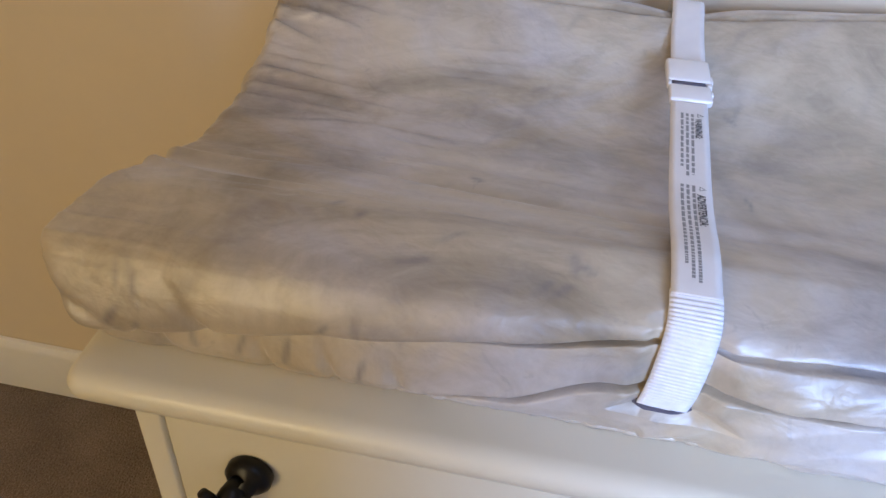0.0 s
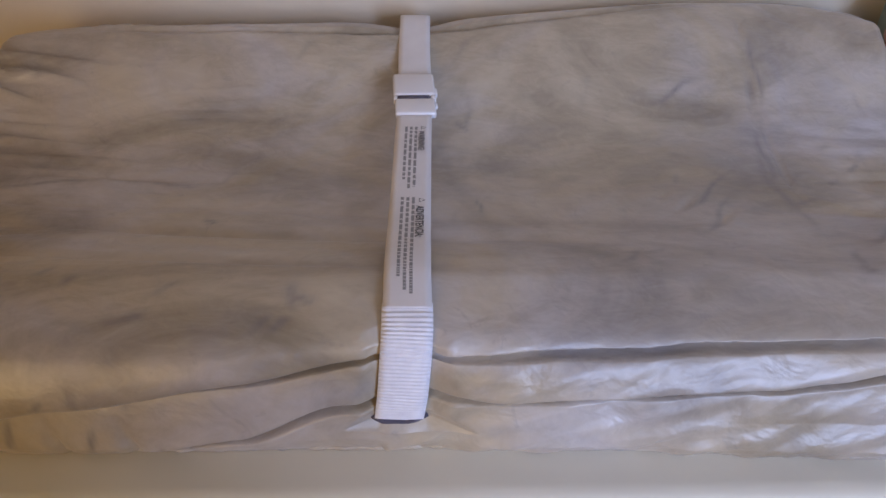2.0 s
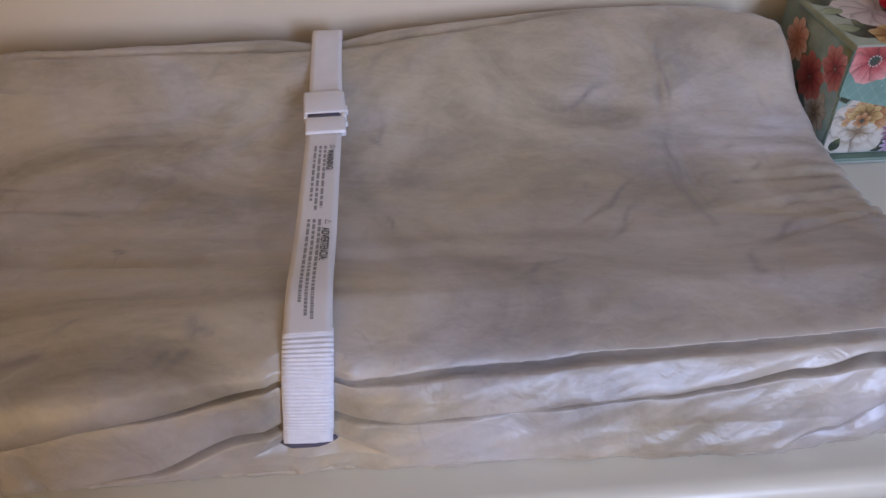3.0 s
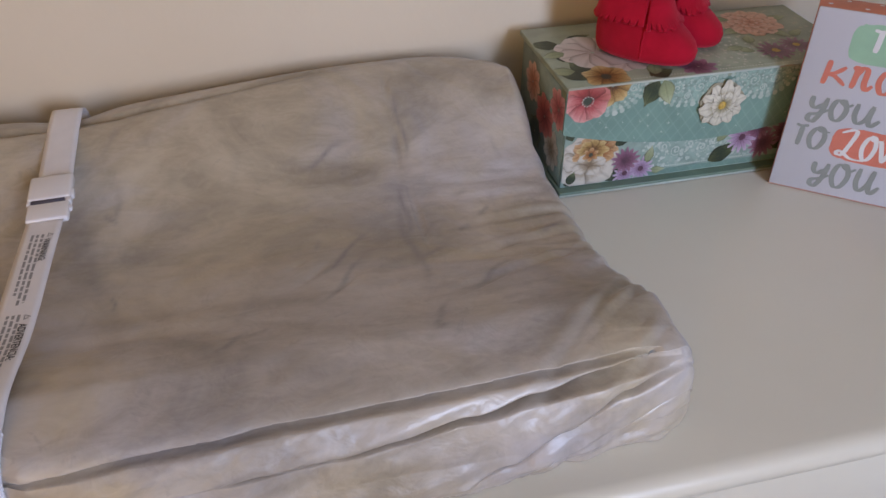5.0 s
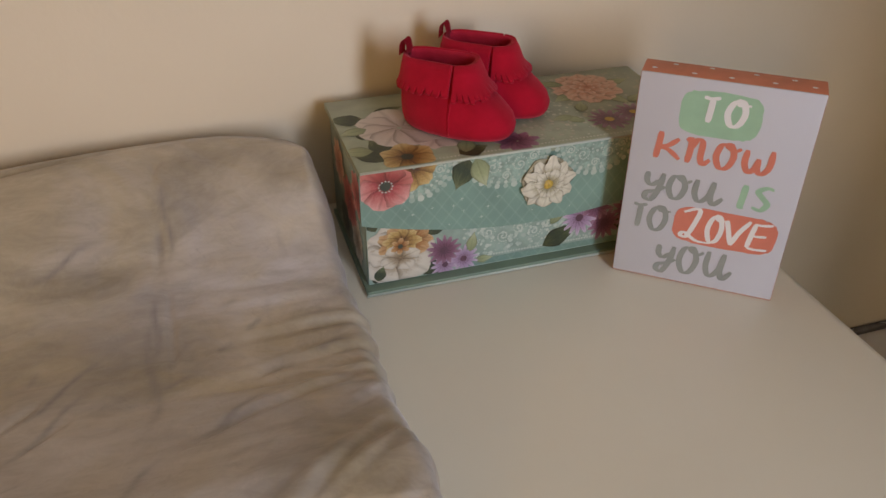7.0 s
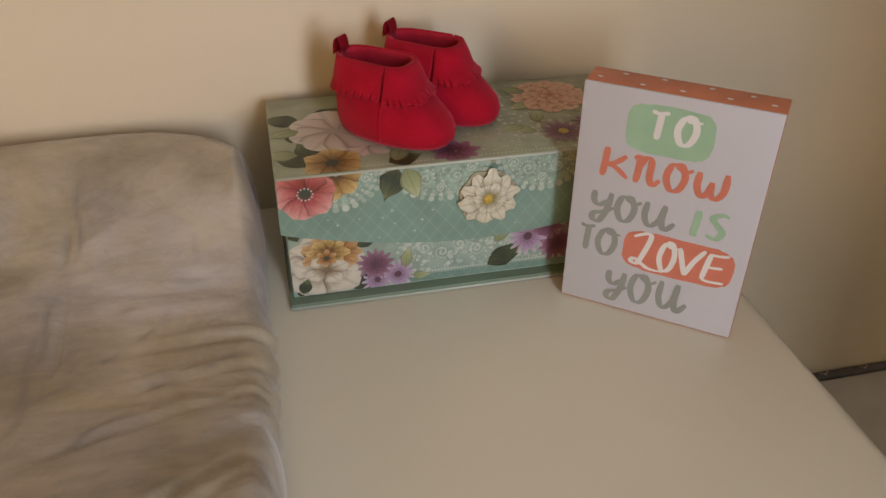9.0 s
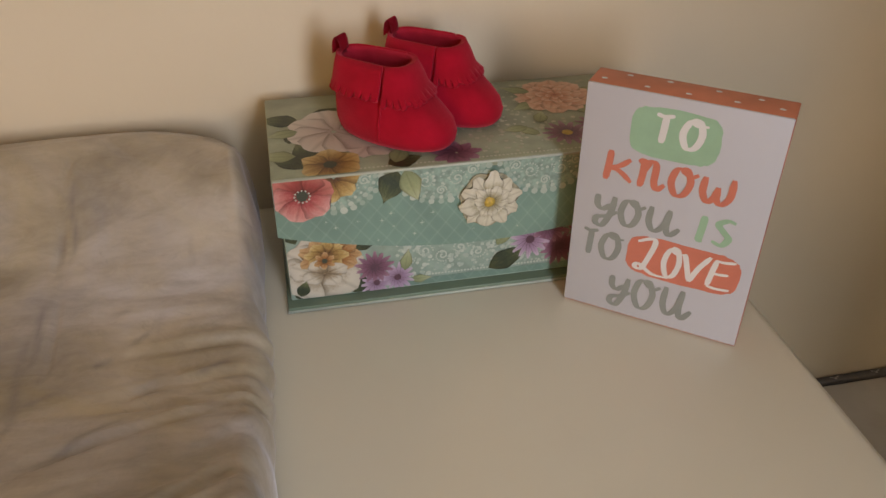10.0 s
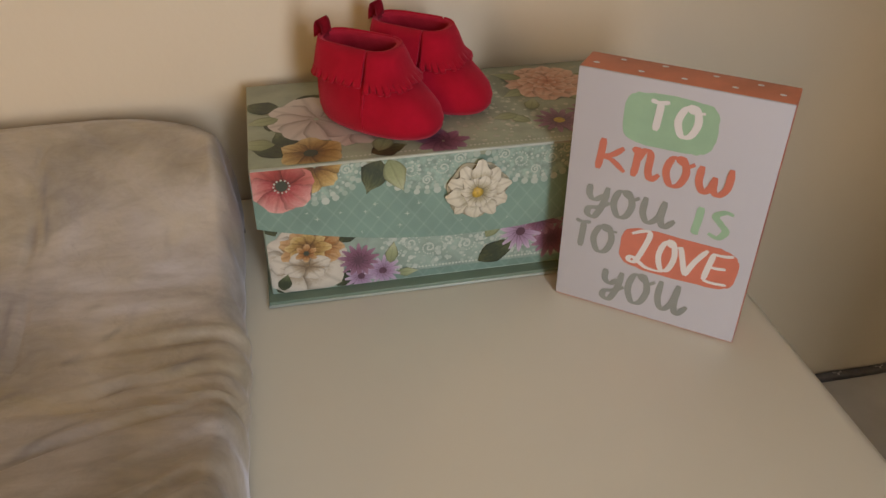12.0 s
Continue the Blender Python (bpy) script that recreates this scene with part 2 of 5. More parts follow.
def sharp(bm, deg=40):
    bm.normal_update()
    for e in bm.edges:
        if len(e.link_faces) == 2 and e.calc_face_angle(0) > radians(deg):
            e.smooth = False
    return bm


def grid(rows, bm=None, close_u=False, close_v=False):
    """A sheet through rows of points."""
    bm = bm or bmesh.new()
    vs = [[bm.verts.new(p) for p in r] for r in rows]
    n, k = len(vs), len(vs[0])
    for i in range(n if close_u else n - 1):
        for j in range(k if close_v else k - 1):
            a, b = vs[i], vs[(i + 1) % n]
            bm.faces.new((a[j], a[(j + 1) % k], b[(j + 1) % k], b[j]))
    return bm


def tube(points, radius, sides=8, bm=None, caps=True):
    bm = bm or bmesh.new()
    pts = [Vector(p) for p in points]
    rings = []
    for i, p in enumerate(pts):
        d = (pts[min(i + 1, len(pts) - 1)] - pts[max(i - 1, 0)]).normalized()
        a = d.orthogonal().normalized() if abs(d.z) > 0.9 else d.cross(Vector((0, 0, 1))).normalized()
        b = d.cross(a)
        r = radius[i] if isinstance(radius, (list, tuple)) else radius
        rings.append([bm.verts.new(p + r * (math.cos(2 * math.pi * k / sides) * a + math.sin(2 * math.pi * k / sides) * b)) for k in range(sides)])
    for r0, r1 in zip(rings, rings[1:]):
        for k in range(sides):
            bm.faces.new((r0[k], r0[(k + 1) % sides], r1[(k + 1) % sides], r1[k]))
    if caps:
        bm.faces.new(rings[0][::-1])
        bm.faces.new(rings[-1])
    bmesh.ops.recalc_face_normals(bm, faces=bm.faces)
    return bm


def lathe(profile, sides=32, bm=None, m=None):
    """Turns (radius, height) pairs round z."""
    bm = bm or bmesh.new()
    m = m or Matrix()
    rows = [[m @ Vector((r * math.cos(2 * math.pi * k / sides), r * math.sin(2 * math.pi * k / sides), z)) for k in range(sides)] for r, z in profile]
    grid(rows, bm, close_v=True)
    bmesh.ops.remove_doubles(bm, verts=bm.verts, dist=1e-6)
    bmesh.ops.recalc_face_normals(bm, faces=bm.faces)
    return bm


def lerp_table(table, x):
    """Piecewise smooth value at x of ascending (x, value) pairs."""
    if x <= table[0][0]:
        return table[0][1]
    for (a, va), (b, vb) in zip(table, table[1:]):
        if x <= b:
            t = (x - a) / (b - a)
            t = t * t * (3 - 2 * t)
            return va + (vb - va) * t
    return table[-1][1]


# ---- the room ----
X0, X1, H = -2.4, 2.3, 2.44


def wall(name, x0, x1, y0, y1, z0=0.0, z1=H, label="smooth cream painted plaster wall"):
    ob = part(name, box(x0, x1, y0, y1, z0, z1), M_WALL, smooth=False)
    return tagged(ob, label, "wall", kind="structure")


wall("wall_north", X0 - 0.1, X1 + 0.1, WALL_Y, WALL_Y + 0.1)
wall("wall_west", X0 - 0.1, X0, FRONT_Y, WALL_Y)
wall("wall_east", X1, X1 + 0.1, FRONT_Y, WALL_Y)


def front_wall():
    bm = bmesh.new()
    a, b, c, d = WIN
    e, f, g, h = FILL_WIN
    for x0, x1, z0, z1 in ((X0 - 0.1, e, 0, H), (f, a, 0, H), (b, X1 + 0.1, 0, H), (a, b, 0, c), (a, b, d, H), (e, f, 0, g), (e, f, h, H)):
        box(x0, x1, FRONT_Y - 0.12, FRONT_Y, z0, z1, bm=bm)
    return tagged(part("wall_south", bm, M_WALL, smooth=False), "cream painted wall with a window and an added fill window", "wall", kind="structure")


front_wall()
# unseen block, added so the window light falls off to the right
wall("wall_shade_right", 0.965, X1, -1.75, -1.29, label="plain cream wall added out of view to dim the right side")
# unseen stub, added to keep the blue window light off the left end
wall("wall_shade_left", 0.20, 0.32, FRONT_Y, -1.30, label="short cream wall added out of view to shade the left side")
tagged(part("floor", box(X0, X1, FRONT_Y, WALL_Y, -0.05, 0.0), M_CARPET, smooth=False), "brown low-pile carpet floor", "floor", kind="structure")
tagged(part("ceiling", box(X0, X1, FRONT_Y, WALL_Y, H, H + 0.1), M_CEIL, smooth=False), "plain white painted ceiling", "ceiling", kind="structure")


def window(name, win):
    w = thing(name, "white framed window, out of view, with light behind it", "window", kind="structure", at=pose(0, FRONT_Y, 0))
    a, b, c, d = win
    for n, q in (("frame", (a, a + 0.04, c, d)), ("frame", (b - 0.04, b, c, d)), ("frame", (a + 0.04, b - 0.04, c, c + 0.04)), ("frame", (a + 0.04, b - 0.04, d - 0.04, d))):
        part(n, box(q[0], q[1], -0.09, -0.04, q[2], q[3], 0.004), M_TRIM, w)
    part("sill", box(a - 0.04, b + 0.04, 0.003, 0.05, c - 0.03, c - 0.003, 0.005), M_TRIM, w)
    pane = part("pane", box(a + 0.04, b - 0.04, -0.068, -0.062, c + 0.04, d - 0.04), M_GLASS, w)
    pane.visible_shadow = False


window("window_1", WIN)
# frame for the added fill light; no such window is known
window("fill_window", FILL_WIN)


def baseboard(name, x0, x1):
    rows = []
    prof = [(0.0, 0.0), (-0.014, 0.0), (-0.014, 0.094), (-0.011, 0.103), (-0.006, 0.110), (0.0, 0.112)]
    for x in (x0, x1):
        rows.append([(x, WALL_Y - 0.001 + y, z + 0.002) for y, z in prof])
    ob = part(name, sharp(grid(rows), 30), M_TRIM)
    return tagged(ob, "white painted wooden baseboard along the wall", "baseboard", kind="structure")


baseboard("baseboard", X0, X1)

# ---- the dresser ----
DX0, DX1 = -0.368, 0.832       # ends of the top
DY = -0.502                    # front edge of the top
BX0, BX1, BY = DX0 + 0.030, DX1 - 0.030, DY + 0.022


def dresser_top():
    """A slab whose front and side edges are rounded over."""
    bm = bmesh.new()
    prof = [(0.0, 0.0), (-0.006, -0.0012), (-0.011, -0.0045), (-0.0135, -0.010), (-0.0135, -0.016), (-0.011, -0.021), (-0.006, -0.024), (0.0, -0.025)]
    e = 0.0135
    x0, x1, y0, y1 = DX0 + e, DX1 - e, DY + e, 0.008
    rows = []
    for out, z in prof:
        o = -out
        pts = [(x0 - o, y1), (x0 - o, y0)]
        for k in range(1, 6):
            a = math.pi + k / 6 * math.pi / 2
            pts.append((x0 + o * math.cos(a), y0 + o * math.sin(a)))
        pts += [(x0, y0 - o), (x1, y0 - o)]
        for k in range(1, 6):
            a = 1.5 * math.pi + k / 6 * math.pi / 2
            pts.append((x1 + o * math.cos(a), y0 + o * math.sin(a)))
        pts += [(x1 + o, y0), (x1 + o, y1)]
        rows.append([Vector((x, y, T + z)) for x, y in pts])
    grid(rows, bm)
    bm.verts.ensure_lookup_table()
    k = len(rows[0])
    bm.faces.new([bm.verts[i] for i in range(k)])
    bm.faces.new([bm.verts[(len(rows) - 1) * k + i] for i in range(k)][::-1])
    bmesh.ops.remove_doubles(bm, verts=bm.verts, dist=1e-5)
    bmesh.ops.recalc_face_normals(bm, faces=bm.faces)
    return sharp(bm, 50)


def drawer_knob(parent, x, z, y):
    """Black iron pull: round rosette, neck and a flared bar with a rounded end."""
    m = pose(x, y, z, 90, 0, 0)
    k = part("knob", lathe([(0.0, 0.0), (0.015, 0.0), (0.0165, 0.002), (0.0165, 0.008), (0.013, 0.012), (0.009, 0.013), (0.007, 0.02), (0.0, 0.02)], 28, m=m), M_BLACK, parent, "black iron drawer pull")
    pts = [(x - 0.002, y - 0.012, z + 0.002), (x - 0.007, y - 0.022, z - 0.001), (x - 0.011, y - 0.030, z - 0.008), (x - 0.013, y - 0.033, z - 0.022), (x - 0.013, y - 0.032, z - 0.04)]
    part("bar", tube(pts, [0.008, 0.008, 0.0085, 0.0075, 0.006], 14), M_BLACK, k)
    part("finial", tube([(x - 0.011, y - 0.030, z - 0.006), (x - 0.0165, y - 0.031, z + 0.003), (x - 0.021, y - 0.031, z + 0.011)], [0.004, 0.0052, 0.0035], 12), M_BLACK, k)


def dresser():
    d = thing("dresser", "ivory painted wooden dresser with black pulls, against the wall", "dresser")
    part("top", dresser_top(), M_DRESSER, d)
    zb, zt = 0.06, T - 0.025
    part("side_panel", box(BX0, BX0 + 0.018, BY, 0.004, 0.0, zt, 0.002), M_DRESSER, d)
    part("side_panel", box(BX1 - 0.018, BX1, BY, 0.004, 0.0, zt, 0.002), M_DRESSER, d)
    part("back_panel", box(BX0 + 0.018, BX1 - 0.018, -0.004, 0.004, zb, zt), M_DRESSER, d)
    part("top_rail", box(BX0 + 0.018, BX1 - 0.018, BY + 0.001, BY + 0.02, zt - 0.006, zt, 0.001), M_DRESSER, d)
    part("plinth", box(BX0 + 0.018, BX1 - 0.018, BY + 0.004, BY + 0.022, 0.0, zb, 0.002), M_DRESSER, d)
    mid = (BX0 + BX1) / 2
    part("divider", box(mid - 0.012, mid + 0.012, BY + 0.002, BY + 0.02, zb, zt - 0.006, 0.001), M_DRESSER, d)
    rows = 3
    hgt = (zt - 0.006 - zb) / rows
    for c, (xa, xb) in enumerate(((BX0 + 0.019, mid - 0.014), (mid + 0.014, BX1 - 0.019))):
        for r in range(rows):
            z0, z1 = zb + r * hgt + 0.003, zb + (r + 1) * hgt - 0.003
            f = part("drawer", box(xa, xb, BY + 0.0015, BY + 0.30, z0, z1, 0.003), M_DRESSER, d)
            for x in (xa + 0.058, xb - 0.058):
                drawer_knob(f, x, z1 - 0.058, BY + 0.0015)


dresser()

# ---- the changing pad ----
PX0, PX1 = -0.366, 0.438        # ends of the pad
PROFILE = [(-0.4625, 0.0006), (-0.465, 0.010), (-0.4665, 0.024), (-0.4660, 0.040), (-0.4650, 0.056), (-0.4630, 0.071), (-0.4602, 0.0815), (-0.452, 0.0870), (-0.434, 0.0886), (-0.419, 0.0896),
           (-0.408, 0.0898), (-0.397, 0.0868), (-0.365, 0.074), (-0.325, 0.059), (-0.285, 0.048), (-0.24, 0.043), (-0.195, 0.047), (-0.155, 0.057), (-0.115, 0.072), (-0.08, 0.085), (-0.055, 0.0915), (-0.036, 0.093),
           (-0.020, 0.089), (-0.010, 0.079), (-0.004, 0.060), (-0.003, 0.035), (-0.008, 0.012), (-0.018, 0.003)]


def catmull(pts, n):
    """n points, evenly spaced, on a smooth line through pts."""
    out = []
    for i in range(len(pts) - 1):
        p = [Vector(pts[max(0, min(len(pts) - 1, i + k))]) for k in (-1, 0, 1, 2)]
        for s in range(16):
            t = s / 16
            out.append(0.5 * (2 * p[1] + (p[2] - p[0]) * t + (2 * p[0] - 5 * p[1] + 4 * p[2] - p[3]) * t * t + (3 * p[1] - p[0] - 3 * p[2] + p[3]) * t ** 3))
    out.append(Vector(pts[-1]))
    d = [0.0]
    for a, b in zip(out, out[1:]):
        d.append(d[-1] + (b - a).length)
    res, j = [], 0
    for k in range(n):
        s = d[-1] * k / (n - 1)
        while j < len(d) - 2 and d[j + 1] < s:
            j += 1
        f = (s - d[j]) / max(1e-9, d[j + 1] - d[j])
        res.append(out[j].lerp(out[j + 1], min(1, f)))
    return res


PRESS = [(0.024, -0.4600), (0.036, -0.4640), (0.050, -0.4635), (0.067, -0.4632), (0.0810, -0.4590), (0.0895, -0.4490), (0.10, -0.42)]      # height and depth of the strap's front drop
CREASE_A = [(-0.34, 0.022), (-0.26, 0.037), (-0.195, 0.048), (-0.10, 0.062), (-0.02, 0.076), (0.08, 0.0810), (0.20, 0.0840), (0.33, 0.0855), (0.42, 0.0865)]
CREASE_B = [(-0.22, 0.0), (-0.17, 0.005), (-0.105, 0.022), (-0.04, 0.044), (0.02, 0.052), (0.10, 0.056), (0.19, 0.061), (0.23, 0.064), (0.276, 0.070), (0.323, 0.076), (0.365, 0.0815), (0.42, 0.085)]
CREASE_C = [(0.215, 0.0), (0.255, 0.006), (0.302, 0.026), (0.339, 0.045), (0.384, 0.066), (0.42, 0.078)]
CREASE_D = [(0.28, 0.0), (0.303, 0.002), (0.341, 0.018), (0.379, 0.032), (0.42, 0.048)]


def cover_point(x, y, h):
    """Moves a point of the plain pad by the folds and gathers of its cloth cover."""
    n1 = noise.noise(Vector((x * 9, y * 9, 3.1)))
    if y < -0.425:                                  # front face: cloth hangs in rolls between creases
        k = min(1.0, (-0.425 - y) / 0.02)
        edges = [0.087, lerp_table(CREASE_A, x), lerp_table(CREASE_B, x), lerp_table(CREASE_C, x), lerp_table(CREASE_D, x), 0.0]
        out, sink, grooves = 0.0, 0.0, 0.0
        for n, (top, low) in enumerate(zip(edges, edges[1:])):
            low = min(low, top)
            wide = top - low
            if wide > 0.002 and low <= h <= top:
                t = (top - h) / wide
                amp = (0.002, 0.0120, 0.0110, 0.0080, 0.006)[n] * min(1.0, wide / 0.024)
                if n == 0:                          # the upper cloth overhangs its crease towards the far end
                    out += lerp_table([(-0.33, 0.020), (-0.15, 0.014), (-0.05, 0.007), (0.10, 0.003)], x) * (t ** 0.9) * ((1 - t) ** 0.28) * 1.5 * min(1.0, wide / 0.02)
                    continue
                lap = (0.12 + 0.88 * t) * min(1.0, (1 - t) * wide / 0.0025) ** 0.5 * min(1.0, t * wide / 0.003)      # each lap hangs over the next
                out += amp * lerp_table([(-0.30, 0.55), (0.0, 1.0)], x) * (0.35 * (t * (1 - t) * 4) ** 0.6 + 0.95 * lap)
                dip = min(1.0, 2.0 * max(0.0, 1 - t * wide / (0.0036, 0.0028, 0.0080, 0.007, 0.003)[n])) ** 0.8 * lerp_table([(-0.25, 0.4), (-0.05, 1.0)], x)      # the groove under the lap above
                grooves += (0.0095, 0.0085, 0.0210, 0.016, 0.006)[n] * dip
                sink += 0.004 * dip * max(0.0, min(1.0, (h - 0.05) / 0.02))
        out *= lerp_table([(-0.12, 1.0), (-0.04, 0.35), (0.016, 0.35), (0.06, 1.0)], x) * min(1.0, 0.25 + h / 0.022)
        out = (out - grooves) * max(0.12, min(1.0, (0.432 - x) / 0.06))
        sink *= min(1.0, max(0.0, (0.432 - x) / 0.06))
        tucks = 0.0
        if x < -0.10:                               # short upright tucks of the gathered hem
            w = max(0.0, 1 - abs(h - 0.016) / 0.026) * min(1.0, (-0.10 - x) / 0.05)
            tucks = 0.0060 * w * max(0.0, math.sin(x * 118 + 1.4 * math.sin(x * 31) + h * 30)) ** 7
        if x < -0.27:
            tucks += 0.0045 * math.exp(-abs(h - 0.042) / 0.018) * max(0.0, math.sin(x * 95 + h * 70)) ** 6
        if x > -0.02:                               # small ripples along the loose hem
            w = max(0.0, 1 - h / 0.040)
            tucks += 0.0011 * w * math.sin(x * 150 + 3 * noise.noise(Vector((x * 20, 0, 1)))) + 0.0036 * w * noise.noise(Vector((x * 60 - h * 90, h * 50, 5)))
            tucks += 0.0022 * noise.noise(Vector((x * 34 - h * 70, h * 60, 9.0))) + 0.0004 * noise.noise(Vector((x * 110 - h * 160, h * 90, 2.0)))
        tucks -= 0.011 * math.exp(-((x - 0.26) / 0.09) ** 2) * max(0.0, 1 - h / 0.035)      # the loose hem swings forward
        y += k * (tucks - out) + 0.002 * n1 * k
        h -= sink
        side = abs(x + 0.0075)
        if h > 0.024 and side < 0.06:               # pressed back under the strap
            y = max(y, lerp_table(PRESS, h) + 0.0020 - 0.55 * max(0.0, side - 0.015))
    # gathers that run in from both ends
    for xe, s, reach, amp in ((PX0, 1, 0.10, 0.0075), (PX1, -1, 0.040, 0.0042)):
        d = (x - xe) * s
        if d < 0.4 and h > 0.02:
            g = math.exp(-max(0.0, d) / reach) * max(0.15, min(1.0, (y + 0.42) / 0.06))
            ph = y * (300 if s > 0 else 330) + 40 * s * d + 9 * noise.noise(Vector((y * 22, x * 7, 2.0 + xe)))
            h += amp * g * (max(0.0, math.sin(ph)) ** 2 - 0.3) * max(0.0, 0.45 + 2.2 * noise.noise(Vector((y * 23, 4.0 + x * 9, xe))))
    d = PX1 - x                                     # slanting pulls where the cover is drawn over the far end
    if d < 0.16 and h > 0.02:
        for ye, slope, amp, ln, wd in PULLS:
            v = y - ye + slope * max(0.0, d)
            if abs(v) < 4 * wd:
                h += amp * (0.35 + 1.1 * abs(noise.noise(Vector((ye * 37, 2.0, d * 9))))) * math.exp(-max(0.0, d) / (1.4 * ln)) * min(1.0, 0.10 + max(0.0, d) / 0.03) * (math.exp(-(v / (0.8 * wd)) ** 2) - 0.8 * math.exp(-((v + 1.3 * wd) / (0.5 * wd)) ** 2))
    # long shallow waves and a few thumb-sized dents on the top
    if -0.43 < y < -0.02:
        h += min(1.0, 0.12 + (y + 0.43) / 0.05) * (0.0024 * noise.noise(Vector((x * 5 + 2, y * 11, 0.3))) + 0.0030 * noise.noise(Vector((x * 3.5 + 7 + y * 4, y * 30, 1.3)))) + 0.0006 * noise.noise(Vector((x * 26, y * 30, 7.7)))
        for cx, cy, lx, ly, a in ((-0.12, -0.325, 0.16, 0.009, 0.0075), (-0.16, -0.375, 0.16, 0.007, 0.005), (-0.22, -0.235, 0.09, 0.004, 0.0035), (-0.26, -0.275, 0.07, 0.005, 0.004), (-0.10, -0.285, 0.10, 0.006, 0.003), (0.37, -0.29, 0.05, 0.004, 0.0035), (0.36, -0.18, 0.05, 0.004, 0.003)):
            h -= a * math.exp(-((x - cx) / lx) ** 2 - ((y - cy + 0.10 * (x - cx)) / ly) ** 2)
        for cx, cy, ang, ln, wd in DENTS:
            u = (x - cx) * math.cos(ang) + (y - cy) * math.sin(ang)
            v = -(x - cx) * math.sin(ang) + (y - cy) * math.cos(ang)
            if abs(u) < 3 * ln and abs(v) < 4 * wd:
                h -= 0.0028 * math.exp(-(u / ln) ** 2 - (v / wd) ** 2)
    if -0.09 < y < -0.02:                           # crease behind which the rim rolls over
        h -= 0.0075 * math.exp(-((y + 0.052 - 0.07 * abs(x)) / 0.0035) ** 2) * math.exp(-(x / 0.22) ** 2)
    if y > -0.055 and h > 0.05:                     # the strap pulls the back rim down a little
        h -= 0.008 * math.exp(-((x - 0.001) / 0.035) ** 2)
    if y > -0.16 and h > 0.03:                      # the back rim rises towards the far end
        a, b = max(0.0, min(1.0, (x + 0.02) / 0.26)), max(0.0, min(1.0, (y + 0.16) / 0.10))
        h += 0.011 * a * a * (3 - 2 * a) * b * b * (3 - 2 * b) * min(1.0, (h - 0.03) / 0.03)
    w = max(0.0, min(1.0, (y + 0.25) / 0.20))        # the pad lies a little askew to the wall
    y += (-0.016 + 0.075 * x) * w * w * (3 - 2 * w)
    return y, h


PULLS = [(-0.310, 0.75, 0.0055, 0.035, 0.0085), (-0.347, 0.95, 0.0075, 0.060, 0.0095), (-0.372, 0.8, 0.0045, 0.030, 0.0070), (-0.410, 0.9, 0.0060, 0.040, 0.0080),
         (-0.285, 0.35, 0.0070, 0.060, 0.0070), (-0.255, 0.15, 0.0060, 0.070, 0.0055), (-0.225, 0.05, 0.0055, 0.060, 0.0055), (-0.200, -0.05, 0.0045, 0.060, 0.0050), (-0.170, -0.1, 0.0035, 0.040, 0.0060)]
DENTS = [(0.205, -0.275, 0.85, 0.018, 0.0025), (0.225, -0.300, 0.95, 0.020, 0.0025), (0.190, -0.262, 0.6, 0.007, 0.003), (0.300, -0.215, 1.57, 0.045, 0.0022), (0.330, -0.335, 0.6, 0.035, 0.002),
         (0.297, -0.135, 1.45, 0.020, 0.0025), (0.300, -0.070, 1.5, 0.010, 0.0025), (0.130, -0.365, 0.1, 0.012, 0.002), (0.370, -0.270, 0.5, 0.030, 0.002), (-0.30, -0.33, 0.1, 0.05, 0.003)]


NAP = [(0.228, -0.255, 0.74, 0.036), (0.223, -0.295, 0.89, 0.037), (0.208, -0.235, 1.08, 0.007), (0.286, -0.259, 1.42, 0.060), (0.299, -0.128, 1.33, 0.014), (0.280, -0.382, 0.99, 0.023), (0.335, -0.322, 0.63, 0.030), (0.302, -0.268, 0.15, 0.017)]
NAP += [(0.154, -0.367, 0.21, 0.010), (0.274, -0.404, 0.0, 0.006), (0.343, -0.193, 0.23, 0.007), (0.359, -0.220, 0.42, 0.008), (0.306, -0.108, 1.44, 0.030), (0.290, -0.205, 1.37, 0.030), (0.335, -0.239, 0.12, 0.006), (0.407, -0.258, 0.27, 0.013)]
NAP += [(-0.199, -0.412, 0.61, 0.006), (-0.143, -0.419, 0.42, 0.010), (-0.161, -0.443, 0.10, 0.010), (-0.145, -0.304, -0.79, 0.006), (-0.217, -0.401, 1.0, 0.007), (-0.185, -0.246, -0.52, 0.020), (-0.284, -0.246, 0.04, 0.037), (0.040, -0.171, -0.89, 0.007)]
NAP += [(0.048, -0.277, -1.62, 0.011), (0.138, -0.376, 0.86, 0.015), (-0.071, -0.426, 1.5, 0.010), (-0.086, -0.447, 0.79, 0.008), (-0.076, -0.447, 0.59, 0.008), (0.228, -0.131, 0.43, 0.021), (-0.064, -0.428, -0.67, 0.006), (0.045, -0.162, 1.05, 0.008)]


